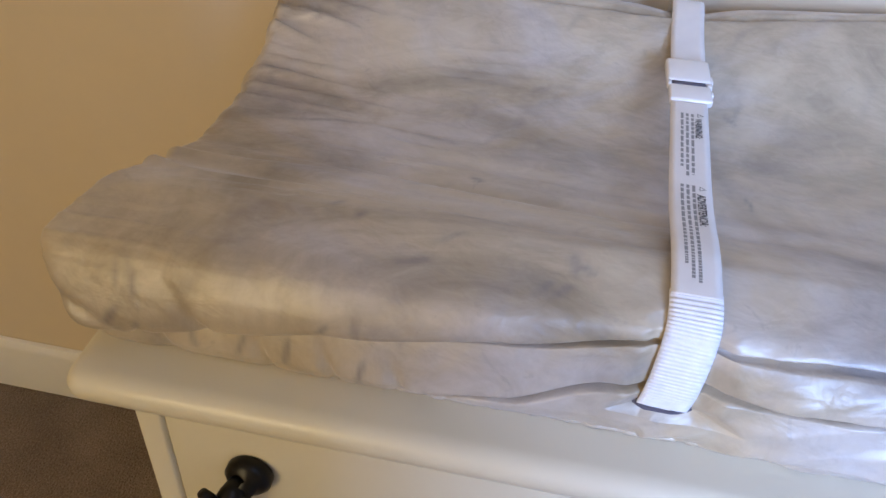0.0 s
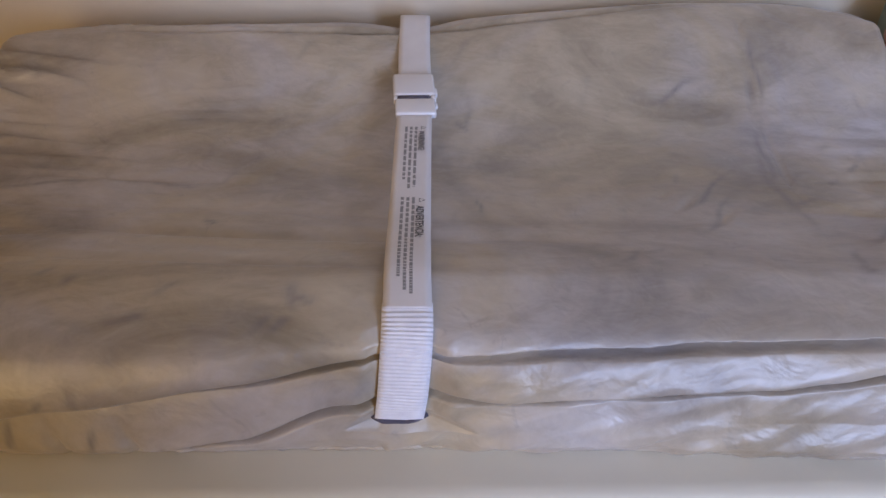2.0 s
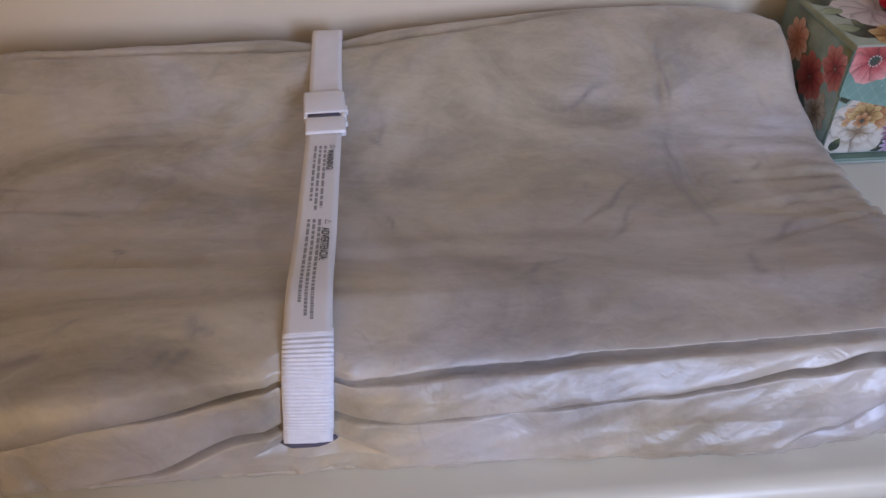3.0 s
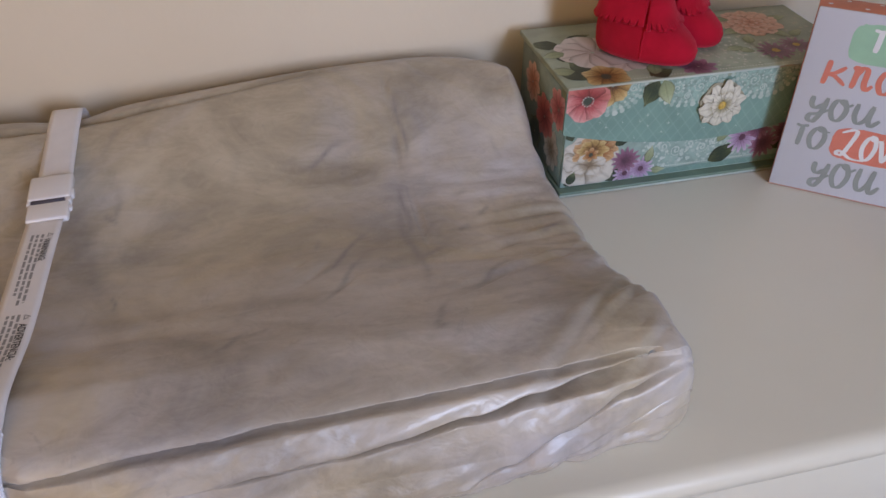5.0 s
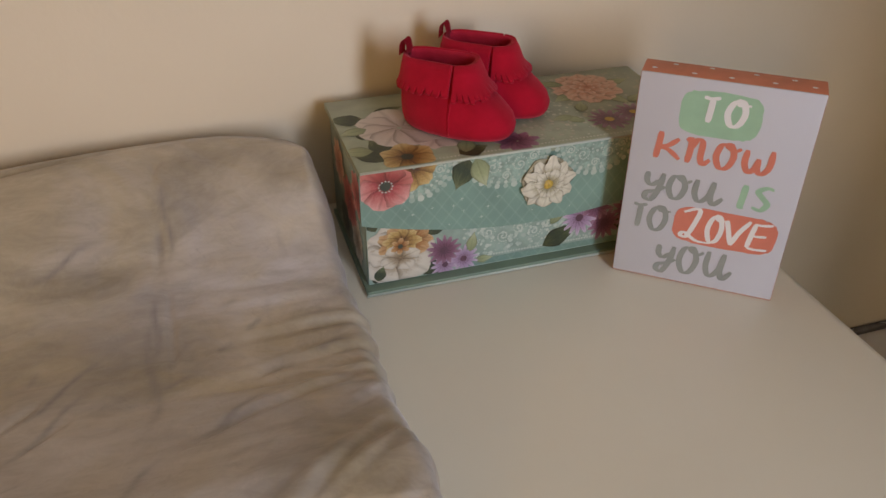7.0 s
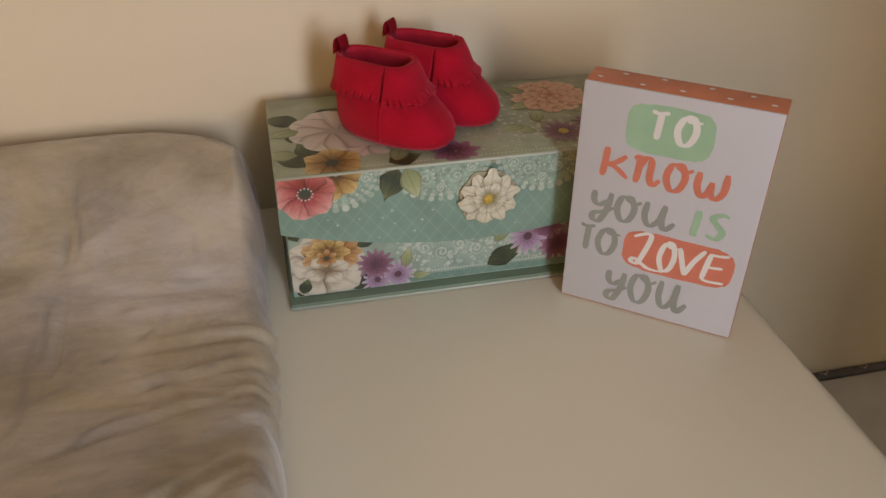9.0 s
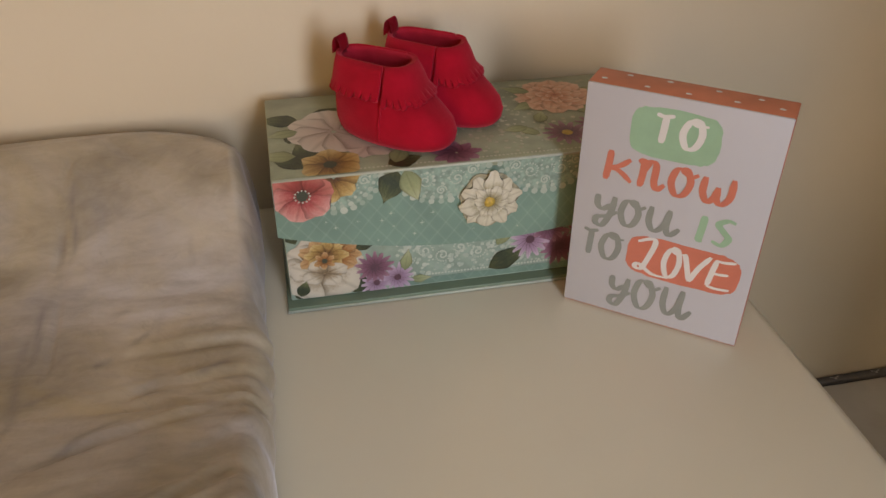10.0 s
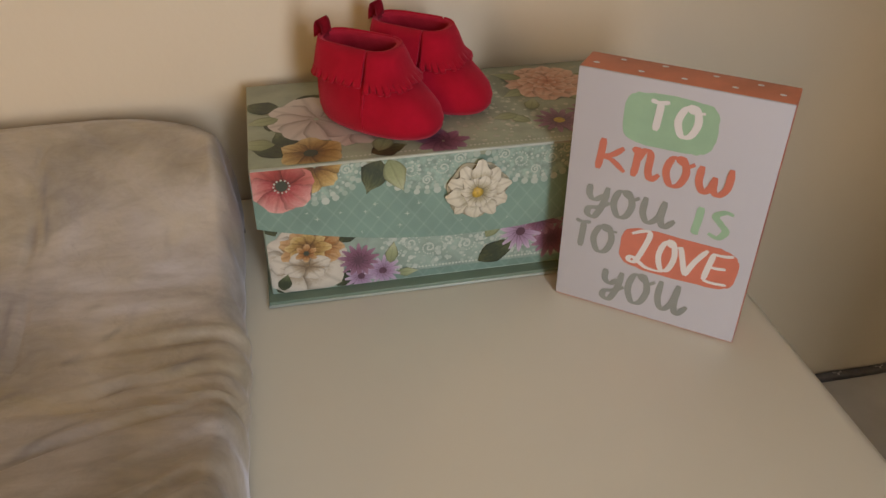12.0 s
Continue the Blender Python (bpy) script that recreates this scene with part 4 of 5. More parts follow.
def keepsake_box():
    kb = thing("keepsake_box", "sea-green floral print keepsake box with a flap lid, on the dresser", "box")
    # base board, wider than the body
    part("base", sharp(box(KX0 + 0.001, KX1 - 0.001, KY0 - 0.008, KY1, T + 0.0005, T + 0.006, 0.0012, 2)), M_BASE, kb, "grey-green card base board")
    part("base_edge", box(KX0 + 0.0005, KX1 - 0.0005, KY0 - 0.0086, KY0 - 0.0078, T + 0.001, T + 0.0032), M_EDGE, kb)
    body = part("body", sharp(box(KX0 + 0.004, KX1 - 0.004, KY0 + 0.001, KY1 - 0.001, T + 0.006, KZ - 0.006, 0.0015, 2)), M_PAPER_LOW, kb, "pale mint floral box body")
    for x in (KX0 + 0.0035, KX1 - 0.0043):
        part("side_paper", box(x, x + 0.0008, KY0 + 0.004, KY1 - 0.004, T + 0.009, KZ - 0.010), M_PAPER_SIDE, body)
    lid = part("lid", sharp(box(KX0, KX1, KY0 - 0.003, KY1 + 0.001, KZ - 0.006, KZ, 0.0012, 2)), M_PAPER_TOP, kb, "pale sage floral lid")
    # front flap with a curved lower edge
    n = 40
    rows = []
    for i in range(n + 1):
        t = i / n
        x = KX0 + (KX1 - KX0) * t
        zl = T + 0.070 - 0.024 * math.sin(math.pi * t) ** 0.9
        y = KY0 - 0.003
        rows.append([Vector((x, y, KZ - 0.0055)), Vector((x, y, zl)), Vector((x, y + 0.0026, zl)), Vector((x, y + 0.0026, KZ - 0.0055))])
    bm = grid(rows, close_v=True)
    bm.verts.ensure_lookup_table()
    bm.faces.new([bm.verts[k] for k in range(4)])
    bm.faces.new([bm.verts[n * 4 + k] for k in range(4)][::-1])
    bmesh.ops.recalc_face_normals(bm, faces=bm.faces)
    flap = part("flap", sharp(bm, 30), M_PAPER, lid, "sea-green trellis print flap")
    part("lid_edge", tube([(KX0 + 0.001, KY0 - 0.003, KZ - 0.0012), (KX1 - 0.001, KY0 - 0.003, KZ - 0.0012)], 0.0011, 6), M_EDGE, lid, "pale worn front edge")

    fr = lambda x, y, z: Vector((KX0 + x, KY0 - 0.003 - z, T + y))          # on the flap, x along, y up
    lo = lambda x, y, z: Vector((KX0 + x, KY0 + 0.001 - z, T + y))          # on the body's front
    tp = lambda x, y, z: Vector((KX0 + x, KY0 + y, KZ + z))                 # on the lid, y to the back
    rnd = random.Random(11)
    W = KX1 - KX0

    def flower(parent, name, mats, c, r, petals, place, z, start=0.3, width=0.8, eye=0.0, eye_mat=None, lim=None, squash=1.0, inner=0.05):
        pl = place if lim is None else (lambda x, y, zz: place(*clip_face(x, y, lim), zz))
        pl2 = lifted(lambda x, y, zz: pl(x, c[1] + (y - c[1]) * squash, zz))
        for j, mt in enumerate(mats):
            bm = bmesh.new()
            for k in range(petals):
                a = start + 2 * math.pi * k / petals
                if len(mats) > 1 and (math.sin(a + 0.5) > -0.1) != (j == 1):
                    continue
                petal(bm, c, a, r * rnd.uniform(0.90, 1.06), r * width * rnd.uniform(0.85, 1.1), pl2, z + 0.00006 * k, inner, 0.05, 1.25 if width > 0.5 else 0.5)
            part(name, bm, mt, parent, smooth=False)
        if eye:
            bm = bmesh.new()
            disc(bm, c, r * eye, pl, (0.00026 + 0.15 * (z + 0.00006 * petals) + 0.000008 * LIFT[0]) * 10, 14)
            part("flower_eye", bm, eye_mat or INK_EYE, parent, smooth=False)

    def leaf(parent, c, ang, ln, wd, place, z, mt, lim=None):
        pl = place if lim is None else (lambda x, y, zz: place(*clip_face(x, y, lim), zz))
        bm = bmesh.new()
        petal(bm, c, ang, ln * 1.15, wd * 1.1, lifted(pl), z, 0.0, 0.0, 0.8, True)
        part("printed_leaf", bm, mt, parent, smooth=False)

    # flap: leaves, pink anemone and ochre flower at the corner, lace scallops
    fl = (0.0006, W - 0.0006, 0.06, 0.1185)
    tl = (0.0006, W - 0.0006, -0.0025, KY1 - KY0)
    bm = bmesh.new()
    for s in range(4):                                               # pale ground of each lace scallop
        cx = 0.043 + s * 0.082
        pts = [fr(*clip_face(cx + 0.0345 * math.cos(a), 0.1175 + 0.0285 * math.sin(a), (0.001, W - 0.001, 0.05, 0.118)), 0.00002) for a in (math.pi + math.pi * k / 24 for k in range(25))]
        f = bm.faces.new([bm.verts.new(p) for p in pts])
    part("printed_ground", bm, simple("pale_lace_ground_print", (0.235, 0.345, 0.29), 0.4, vary=0.3, scale=220), flap, smooth=False)
    bm = bmesh.new()
    for s in range(4):
        cx = 0.006 + s * 0.082
        for ring, (rad, dot) in enumerate(((0.037, 0.0027), (0.0325, 0.0019), (0.0285, 0.0012))):
            for k in range(15):
                a = math.pi + math.pi * (k + 0.5) / 15
                x, y = cx + 0.037 + rad * math.cos(a), 0.1175 + rad * 0.82 * math.sin(a)
                if 0.001 < x < W - 0.001:
                    disc(bm, (x, y), dot * rnd.uniform(0.8, 1.15), fr, 0.0004, 8, rnd.random())
        for k in range(26):                                          # scrolls within the scallop
            a = rnd.uniform(math.pi, 2 * math.pi)
            q = rnd.uniform(0.1, 0.62) * 0.036
            x, y = cx + 0.037 + q * math.cos(a), 0.1165 + q * 0.8 * math.sin(a)
            if 0.001 < x < W - 0.002:
                disc(bm, (x, y), rnd.uniform(0.0006, 0.0014), fr, 0.0004, 6, rnd.random())
        for sgn, sx, sy, sr in ((-1, 0.012, 0.106, 0.0075), (1, 0.012, 0.106, 0.0075), (-1, 0.024, 0.112, 0.0045), (1, 0.024, 0.112, 0.0045), (1, 0.0, 0.097, 0.0040)):   # scrolls
            for k in range(30):
                a = k * 0.36
                q = sr * (1 - k / 33)
                x, y = cx + 0.037 + sgn * (sx + q * math.cos(a)), sy + q * math.sin(a)
                if 0.001 < x < W - 0.002:
                    disc(bm, (x, y), 0.00065, fr, 0.0004, 6, 0.8)
    tagged(part("printed_lace", bm, INK_LACE, flap, smooth=False), kind="stuff")
    bm = bmesh.new()
    for k in range(34):                                              # sparkles on the trellis
        x, y = rnd.uniform(0.01, W - 0.01), rnd.uniform(0.052, 0.085)
        if y > 0.073 - 0.022 * math.sin(math.pi * x / W):
            s = rnd.uniform(0.0012, 0.0026)
            for a, b in ((s, s * 0.14), (s * 0.14, s)):
                uv_poly(bm, [fr(x - a, y, 0.0003), fr(x, y - b, 0.0003), fr(x + a, y, 0.0003), fr(x, y + b, 0.0003)], (1, 1, 1, 1))
    tagged(part("printed_sparkle", bm, INK_LACE, flap, smooth=False), kind="stuff")
    for c, a, ln in (((0.060, 0.024), 0.6, 0.030), ((0.016, 0.052), 1.3, 0.030), ((0.010, 0.070), 0.2, 0.026), ((0.036, 0.100), 0.3, 0.028), ((0.110, 0.022), 0.5, 0.024)):
        leaf(lid, c, a, ln, ln * 0.45, tp, 0.0003, INK_LEAF, tl)
    leaf(lid, (0.030, 0.012), 2.5, 0.034, 0.020, tp, 0.0004, INK_LEAF, tl)
    leaf(lid, (0.032, 0.020), 1.9, 0.030, 0.018, tp, 0.0006, INK_LEAF, tl)
    leaf(lid, (0.030, 0.026), 0.5, 0.036, 0.017, tp, 0.0005, INK_LEAF, tl)
    leaf(lid, (0.020, 0.030), 3.0, 0.026, 0.016, tp, 0.0005, INK_SAGE, tl)
    leaf(lid, (0.026, 0.090), 2.9, 0.030, 0.020, tp, 0.0005, INK_LEAF, tl)
    leaf(lid, (0.024, 0.072), 3.4, 0.024, 0.014, tp, 0.0007, INK_SAGE, tl)
    flower(lid, "printed_petal", [INK_BLUSH], (0.052, 0.066), 0.040, 8, tp, 0.0003, 0.2, 1.0, lim=tl)
    flower(lid, "printed_petal", [INK_BLUSH], (0.084, 0.048), 0.034, 7, tp, 0.0003, 0.5, 1.0, lim=tl)
    flower(lid, "printed_petal", [INK_OCHRE], (0.044, 0.012), 0.026, 6, tp, 0.0010, 0.5, 0.95, 0.2, lim=(0.0006, W, -0.0024, 0.13))
    leaf(lid, (0.086, 0.004), 0.3, 0.026, 0.018, tp, 0.0008, INK_LEAF, tl)
    leaf(lid, (0.092, 0.006), 1.2, 0.026, 0.014, tp, 0.0008, INK_SAGE, tl)
    flower(lid, "printed_petal", [INK_PLUM], (0.140, 0.012), 0.022, 9, tp, 0.0004, 0.1, 0.5, lim=tl)
    for c, r, n_, z in (((0.245, 0.098), 0.036, 10, 0.0004), ((0.246, 0.098), 0.026, 9, 0.0012), ((0.247, 0.099), 0.017, 7, 0.0020), ((0.247, 0.099), 0.009, 5, 0.0028)):
        flower(lid, "printed_petal", [INK_ROSE], c, r, n_, tp, z, 0.2 + r * 50, 0.8, lim=tl)
    for a, q in ((2.6, 0.040), (3.6, 0.038), (5.2, 0.042), (0.2, 0.040)):
        leaf(lid, (0.246 + 0.022 * math.cos(a), 0.098 + 0.022 * math.sin(a)), a, 0.024, 0.013, tp, 0.0003, INK_SAGE, tl)
    for c, r in (((0.234, 0.028), 0.022), ((0.262, 0.036), 0.019)):
        flower(lid, "printed_petal", [INK_PLUM], c, r, 13, tp, 0.0006, 0.1, 0.28, 0.2, INK_GOLD, lim=tl)
    for c, a in (((0.212, 0.030), 2.4), ((0.218, 0.050), 1.2), ((0.206, 0.044), 3.3), ((0.270, 0.058), 0.6)):
        leaf(lid, c, a, 0.020, 0.011, tp, 0.0005, INK_SAGE, tl)
    bm = bmesh.new()
    for k in range(420):                                             # faded lace over the lid
        x, y = rnd.uniform(0.10, W - 0.01), rnd.uniform(0.006, 0.13)
        disc(bm, (x, y), rnd.uniform(0.0008, 0.0024), tp, 0.00015, 7, rnd.random())
    for k in range(78):
        disc(bm, (0.056 + k * 0.0032, 0.0025), 0.0010, tp, 0.00015, 6, 1.0)
    tagged(part("printed_lace", bm, INK_LACE_TOP, lid, smooth=False), kind="stuff")
    # the corner flowers run on over the flap
    flower(flap, "printed_petal", [INK_OCHRE], (0.045, 0.1170), 0.023, 6, fr, 0.0006, 3.4, 0.9, 0.0, lim=fl)
    flower(flap, "printed_petal", [INK_PINK, INK_RED], (0.021, 0.104), 0.0260, 6, fr, 0.0012, 0.25, 1.12, 0.17, lim=fl, squash=0.92)
    bm = bmesh.new()
    for k in range(12):
        a = 2 * math.pi * k / 12
        disc(bm, (0.021 + 0.0056 * math.cos(a), 0.104 + 0.0050 * math.sin(a)), 0.0008, fr, 0.014, 6, 0.9)
    part("printed_stamen", bm, INK_LACE, flap, smooth=False)
    leaf(flap, (0.092, 0.117), -2.0, 0.026, 0.019, fr, 0.0008, INK_LEAF, fl)
    leaf(flap, (0.097, 0.117), -1.2, 0.026, 0.016, fr, 0.0010, INK_SAGE, fl)
    # body front: cream peony, asters, lace band
    ll = (0.0048, W - 0.0048, 0.0075, 0.072)
    bm = bmesh.new()
    for k in range(300):
        x, y = rnd.uniform(0.09, 0.225), rnd.uniform(0.018, 0.055)
        disc(bm, (x, y), rnd.uniform(0.0008, 0.0023), lo, 0.0003, 7, rnd.random())
    for q0 in range(9):
        for k in range(30):
            a = k * 0.36 * (1 if q0 % 2 else -1)
            q = 0.0068 * (1 - k / 33)
            disc(bm, (0.098 + q0 * 0.0145 + q * math.cos(a), 0.034 + 0.006 * (q0 % 2) + q * math.sin(a)), 0.0007, lo, 0.0005, 6, 1.0)
    for k in range(52):
        disc(bm, (0.092 + k * 0.0027, 0.0165), 0.0010, lo, 0.0003, 6, 1.0)
    tagged(part("printed_lace", bm, INK_LACE, body, smooth=False), kind="stuff")
    bm = bmesh.new()
    uv_poly(bm, [lo(0.088, 0.008, 0.0003), lo(W - 0.006, 0.008, 0.0003), lo(W - 0.006, 0.0138, 0.0003), lo(0.088, 0.0138, 0.0003)], (0, 0, 0, 0))
    part("printed_band", bm, M_PAPER, body, smooth=False)
    for c, a, ln in (((0.006, 0.020), -0.6, 0.030), ((0.050, 0.012), 0.1, 0.028), ((0.055, 0.050), 0.5, 0.024), ((0.012, 0.060), 1.9, 0.022), ((0.020, 0.010), 0.3, 0.030)):
        leaf(body, c, a, ln, ln * 0.55, lo, 0.0005, INK_LEAF, ll)
    for c, r, n_, st, wd, sq in (((0.029, 0.033), 0.037, 8, 0.1, 1.05, 0.92), ((0.031, 0.028), 0.030, 7, 3.5, 1.1, 0.80), ((0.036, 0.020), 0.024, 5, 3.9, 1.15, 0.62)):
        flower(body, "printed_petal", [INK_CREAM], c, r, n_, lo, 0.0006, st, wd, lim=ll, squash=sq)
    flower(body, "printed_petal", [INK_AMBER], (0.038, 0.046), 0.027, 9, lo, 0.0012, 0.0, 0.75, lim=ll, squash=0.75)
    flower(body, "printed_petal", [INK_OCHRE], (0.034, 0.047), 0.018, 8, lo, 0.0014, 0.7, 0.7, lim=ll, squash=0.8)
    flower(body, "printed_petal", [INK_CREAM], (0.033, 0.030), 0.020, 4, lo, 0.0018, 3.6, 1.0, lim=ll, squash=0.7)
    flower(body, "printed_petal", [INK_AMBER], (0.033, 0.042), 0.009, 6, lo, 0.0024, 0.4, 0.6, 0.25, lim=ll)
    leaf(body, (0.012, 0.010), 1.2, 0.014, 0.010, lo, 0.002, INK_LEAF, ll)
    for c, r, mt in (((0.072, 0.030), 0.017, INK_PLUM), ((0.090, 0.018), 0.015, INK_LILAC), ((0.073, 0.015), 0.014, INK_LILAC), ((0.200, 0.040), 0.019, INK_LILAC), ((0.216, 0.050), 0.019, INK_PLUM), ((0.226, 0.030), 0.019, INK_PLUM), ((0.250, 0.040), 0.020, INK_PLUM), ((0.286, 0.044), 0.022, INK_PLUM)):
        flower(body, "printed_petal", [mt], c, r, 14, lo, 0.0010, rnd.random(), 0.28, 0.2, INK_PLUM, lim=ll)
    for c, a, ln, mt in (((0.096, 0.024), 1.4, 0.018, INK_SAGE), ((0.101, 0.014), 0.0, 0.015, INK_SAGE), ((0.166, 0.016), 0.5, 0.034, INK_LEAF), ((0.172, 0.038), 1.0, 0.022, INK_SAGE), ((0.236, 0.022), 0.6, 0.030, INK_LEAF), ((0.262, 0.018), 0.2, 0.030, INK_LEAF), ((0.284, 0.020), 1.0, 0.026, INK_SAGE)):
        leaf(body, c, a, ln, ln * 0.5, lo, 0.0009, mt, ll)
    # blurred flowers on the left side paper
    sd = lambda x, y, z: Vector((KX0 + 0.0033 - z, KY0 + x, T + y))
    sl = (0.005, 0.132, 0.010, 0.108)
    for c, r, mt in (((0.020, 0.085), 0.024, INK_PINK), ((0.055, 0.06), 0.026, INK_RED), ((0.095, 0.08), 0.024, INK_ROSE), ((0.030, 0.035), 0.024, INK_CREAM), ((0.080, 0.03), 0.020, INK_LEAF)):
        flower(body, "printed_petal", [mt], c, r, 8, sd, 0.0004, rnd.random(), 0.7, lim=sl)
    # raised daisy of cut card
    dc = (0.1625, 0.0855)
    rings = []
    for r, z in ((0.0228, 0.0002), (0.0232, 0.0018), (0.0226, 0.0022), (0.012, 0.0024), (0.001, 0.0024)):
        rings.append([fr(dc[0] + r * (1 + 0.05 * math.sin(7 * a) + 0.03 * math.sin(3 * a + 1)) * math.cos(a), dc[1] + r * (1 + 0.05 * math.sin(7 * a) + 0.03 * math.sin(3 * a + 1)) * math.sin(a), z) for a in (2 * math.pi * k / 56 for k in range(56))])
    bm = grid(rings, close_v=True)
    bmesh.ops.recalc_face_normals(bm, faces=bm.faces)
    daisy = part("daisy", bm, simple("cream_cut_card", (0.36, 0.33, 0.23), 0.7, vary=0.3, scale=160), flap, "raised cream daisy of cut card", smooth=False)
    for k in range(20):
        inner = k >= 10
        a = 2 * math.pi * k / 10 + (0.5 if inner else 0.2)
        bm = bmesh.new()
        ln = (0.0165 if inner else 0.0262) * rnd.uniform(0.90, 1.06)
        petal(bm, dc, a, ln, ln * rnd.uniform(0.54, 0.68), lambda x, y, z: fr(x, y, z + 0.0018 * math.sin(min(1.0, math.hypot(x - dc[0], y - dc[1]) / ln) * math.pi)), 0.0030 + 0.0004 * (k % 3) + (0.0012 if inner else 0), 0.1, 0.04, 1.5)
        part("daisy_petal", bm, INK_DAISY, daisy)
    part("daisy_eye", lathe([(0.0, 0.0018), (0.002, 0.0016), (0.0042, 0.0006), (0.0046, 0.0)], 16, m=Matrix.Translation(fr(dc[0] - 0.001, dc[1], 0.0058)) @ pose(0, 0, 0, 90, 0, 0)), INK_GOLD, daisy)


keepsake_box()

# ---- the booties ----


def egg(a, half, wide, toe):
    """Point of an egg-shaped outline: a = 0 at the toe."""
    c, s = math.cos(a), math.sin(a)
    w = wide * (1 + toe * c)
    return half * c, w * (abs(s) ** 0.85) * (1 if s >= 0 else -1)


SHOE = [  # height, heel end, toe end, half width
    (0.0, -0.044, 0.047, 0.0245), (0.003, -0.047, 0.0510, 0.0270), (0.009, -0.0485, 0.0520, 0.0283), (0.017, -0.049, 0.0490, 0.0285), (0.024, -0.049, 0.0420, 0.0275), (0.030, -0.0485, 0.0345, 0.0262),
    (0.036, -0.048, 0.0280, 0.0248), (0.042, -0.0475, 0.0235, 0.0232), (0.048, -0.047, 0.0205, 0.0214), (0.054, -0.0465, 0.0185, 0.0196), (0.059, -0.046, 0.0175, 0.0180)]


def shoe_ring(h, grow=0.0, k_n=48):
    for (h0, a0, b0, w0), (h1, a1, b1, w1) in zip(SHOE, SHOE[1:]):
        if h <= h1 or h1 == SHOE[-1][0]:
            t = min(1.0, max(0.0, (h - h0) / (h1 - h0)))
            a, b, w = a0 + (a1 - a0) * t, b0 + (b1 - b0) * t, w0 + (w1 - w0) * t
            break
    pts = []
    for k in range(k_n):
        an = 2 * math.pi * k / k_n
        x, y = egg(an, (b - a) / 2 + grow, w + grow, 0.08)
        y += 0.0018 * math.sin(3 * an) * (h / 0.06)
        pts.append(Vector(((a + b) / 2 + x, y, h)))
    return pts


def shoe_split(h):
    """Angle at which the upright side seam crosses the outline at height h."""
    r = shoe_ring(h)
    a, b = min(p.x for p in r), max(p.x for p in r)
    return math.acos(max(-0.9, min(0.9, (0.003 - (a + b) / 2) / ((b - a) / 2))))


def bootie(at):
    b = thing("baby_bootie", "red suede baby bootie with a fringed collar, on the floral box", "shoe", "pair of booties", at=at)
    rows = [[Vector((p.x * 0.3, p.y * 0.3, 0)) for p in shoe_ring(0)]]
    hs = [0.0, 0.0015, 0.003, 0.006, 0.009, 0.013, 0.017, 0.0205, 0.024, 0.027, 0.030, 0.033, 0.036, 0.039, 0.042, 0.045, 0.048, 0.051, 0.054, 0.057, 0.059]
    for h in hs:
        r = shoe_ring(h)
        # slack in the suede: soft dents round the ankle
        rows.append([p + Vector((0, 0.0008 * noise.noise(p * 60), 0.0007 * noise.noise(p * 45 + Vector((5, 0, 0))))) for p in r])
    bm = grid(rows, close_v=True)
    bmesh.ops.recalc_face_normals(bm, faces=bm.faces)
    part("upper", bm, M_SUEDE, b)
    inner = [shoe_ring(h, -0.0032) for h in (0.0595, 0.056, 0.051, 0.046, 0.041, 0.036)]
    inner.append([Vector((p.x * 0.5 - 0.006, p.y * 0.4, 0.033)) for p in inner[-1]])
    inner.append([Vector((-0.012, 0.0, 0.032)) for p in inner[-1]])
    rim = [shoe_ring(0.059), inner[0]]
    for p in rim[0]:
        p.z += 0.0004
    part("lining", grid(rim + inner[1:], close_v=True), M_SUEDE_IN, b, "dark red inner lining")
    # collar: two folded-over flaps with cut fringe
    def flap(name, front, drop, teeth, flare):
        bm2 = bmesh.new()
        n = teeth * 3
        def at_ring(f, h, g):
            m_ = shoe_split(h)
            a = (f * 2 - 1) * (m_ - 0.02) if front else m_ + 0.02 + f * (2 * math.pi - 2 * m_ - 0.04)
            u = (a / (2 * math.pi) * 192) % 192
            r = shoe_ring(h, g, 192)
            return r[int(u) % 192].copy()
        top, mid, low = [], [], []
        for i in range(n + 1):
            a = i / n
            edge = (0.92 + 0.12 * abs(2 * a - 1) ** 2) if front else 1 - 0.12 * abs(2 * a - 1)
            d = drop * edge * (0.93 + 0.1 * random.Random(i // 3 + teeth).random())
            top.append(at_ring(a, 0.0605, 0.0006))
            mid.append(at_ring(a, 0.060 - 0.72 * d, 0.0030))
            q = at_ring(a, 0.060 - d, 0.0032 + flare * (0.7 + 0.6 * random.Random(i // 3 * 7 + 1).random()))
            low.append(q)
        up = [[p for p in top], [p.lerp(m_, 0.5) + Vector((0, 0, 0.0012)) for p, m_ in zip(top, mid)], mid]
        grid(up, bm2)
        for t in range(teeth):                       # fringe strands, parted by slits
            i = t * 3
            m0, m1, m2, m3 = mid[i:i + 4]
            l0, l1, l2, l3 = low[i:i + 4]
            s0, s3 = l0.lerp(l1, 0.35), l3.lerp(l2, 0.35)
            grid([[m0, m1, m2, m3], [s0.lerp(m0, 0.4), l1.lerp(m1, 0.4), l2.lerp(m2, 0.4), s3.lerp(m3, 0.4)], [s0 + Vector((0, 0, 0.0012)), l1, l2, s3 + Vector((0, 0, 0.0012))]], bm2)
        bmesh.ops.remove_doubles(bm2, verts=bm2.verts, dist=1e-6)
        bmesh.ops.recalc_face_normals(bm2, faces=bm2.faces)
        bmesh.ops.solidify(bm2, geom=bm2.faces[:], thickness=0.0013)
        part(name, bm2, M_SUEDE, b, "cut fringe collar")

    flap("side_collar", False, 0.0275, 21, 0.0018)
    flap("front_collar", True, 0.0270, 17, 0.0016)
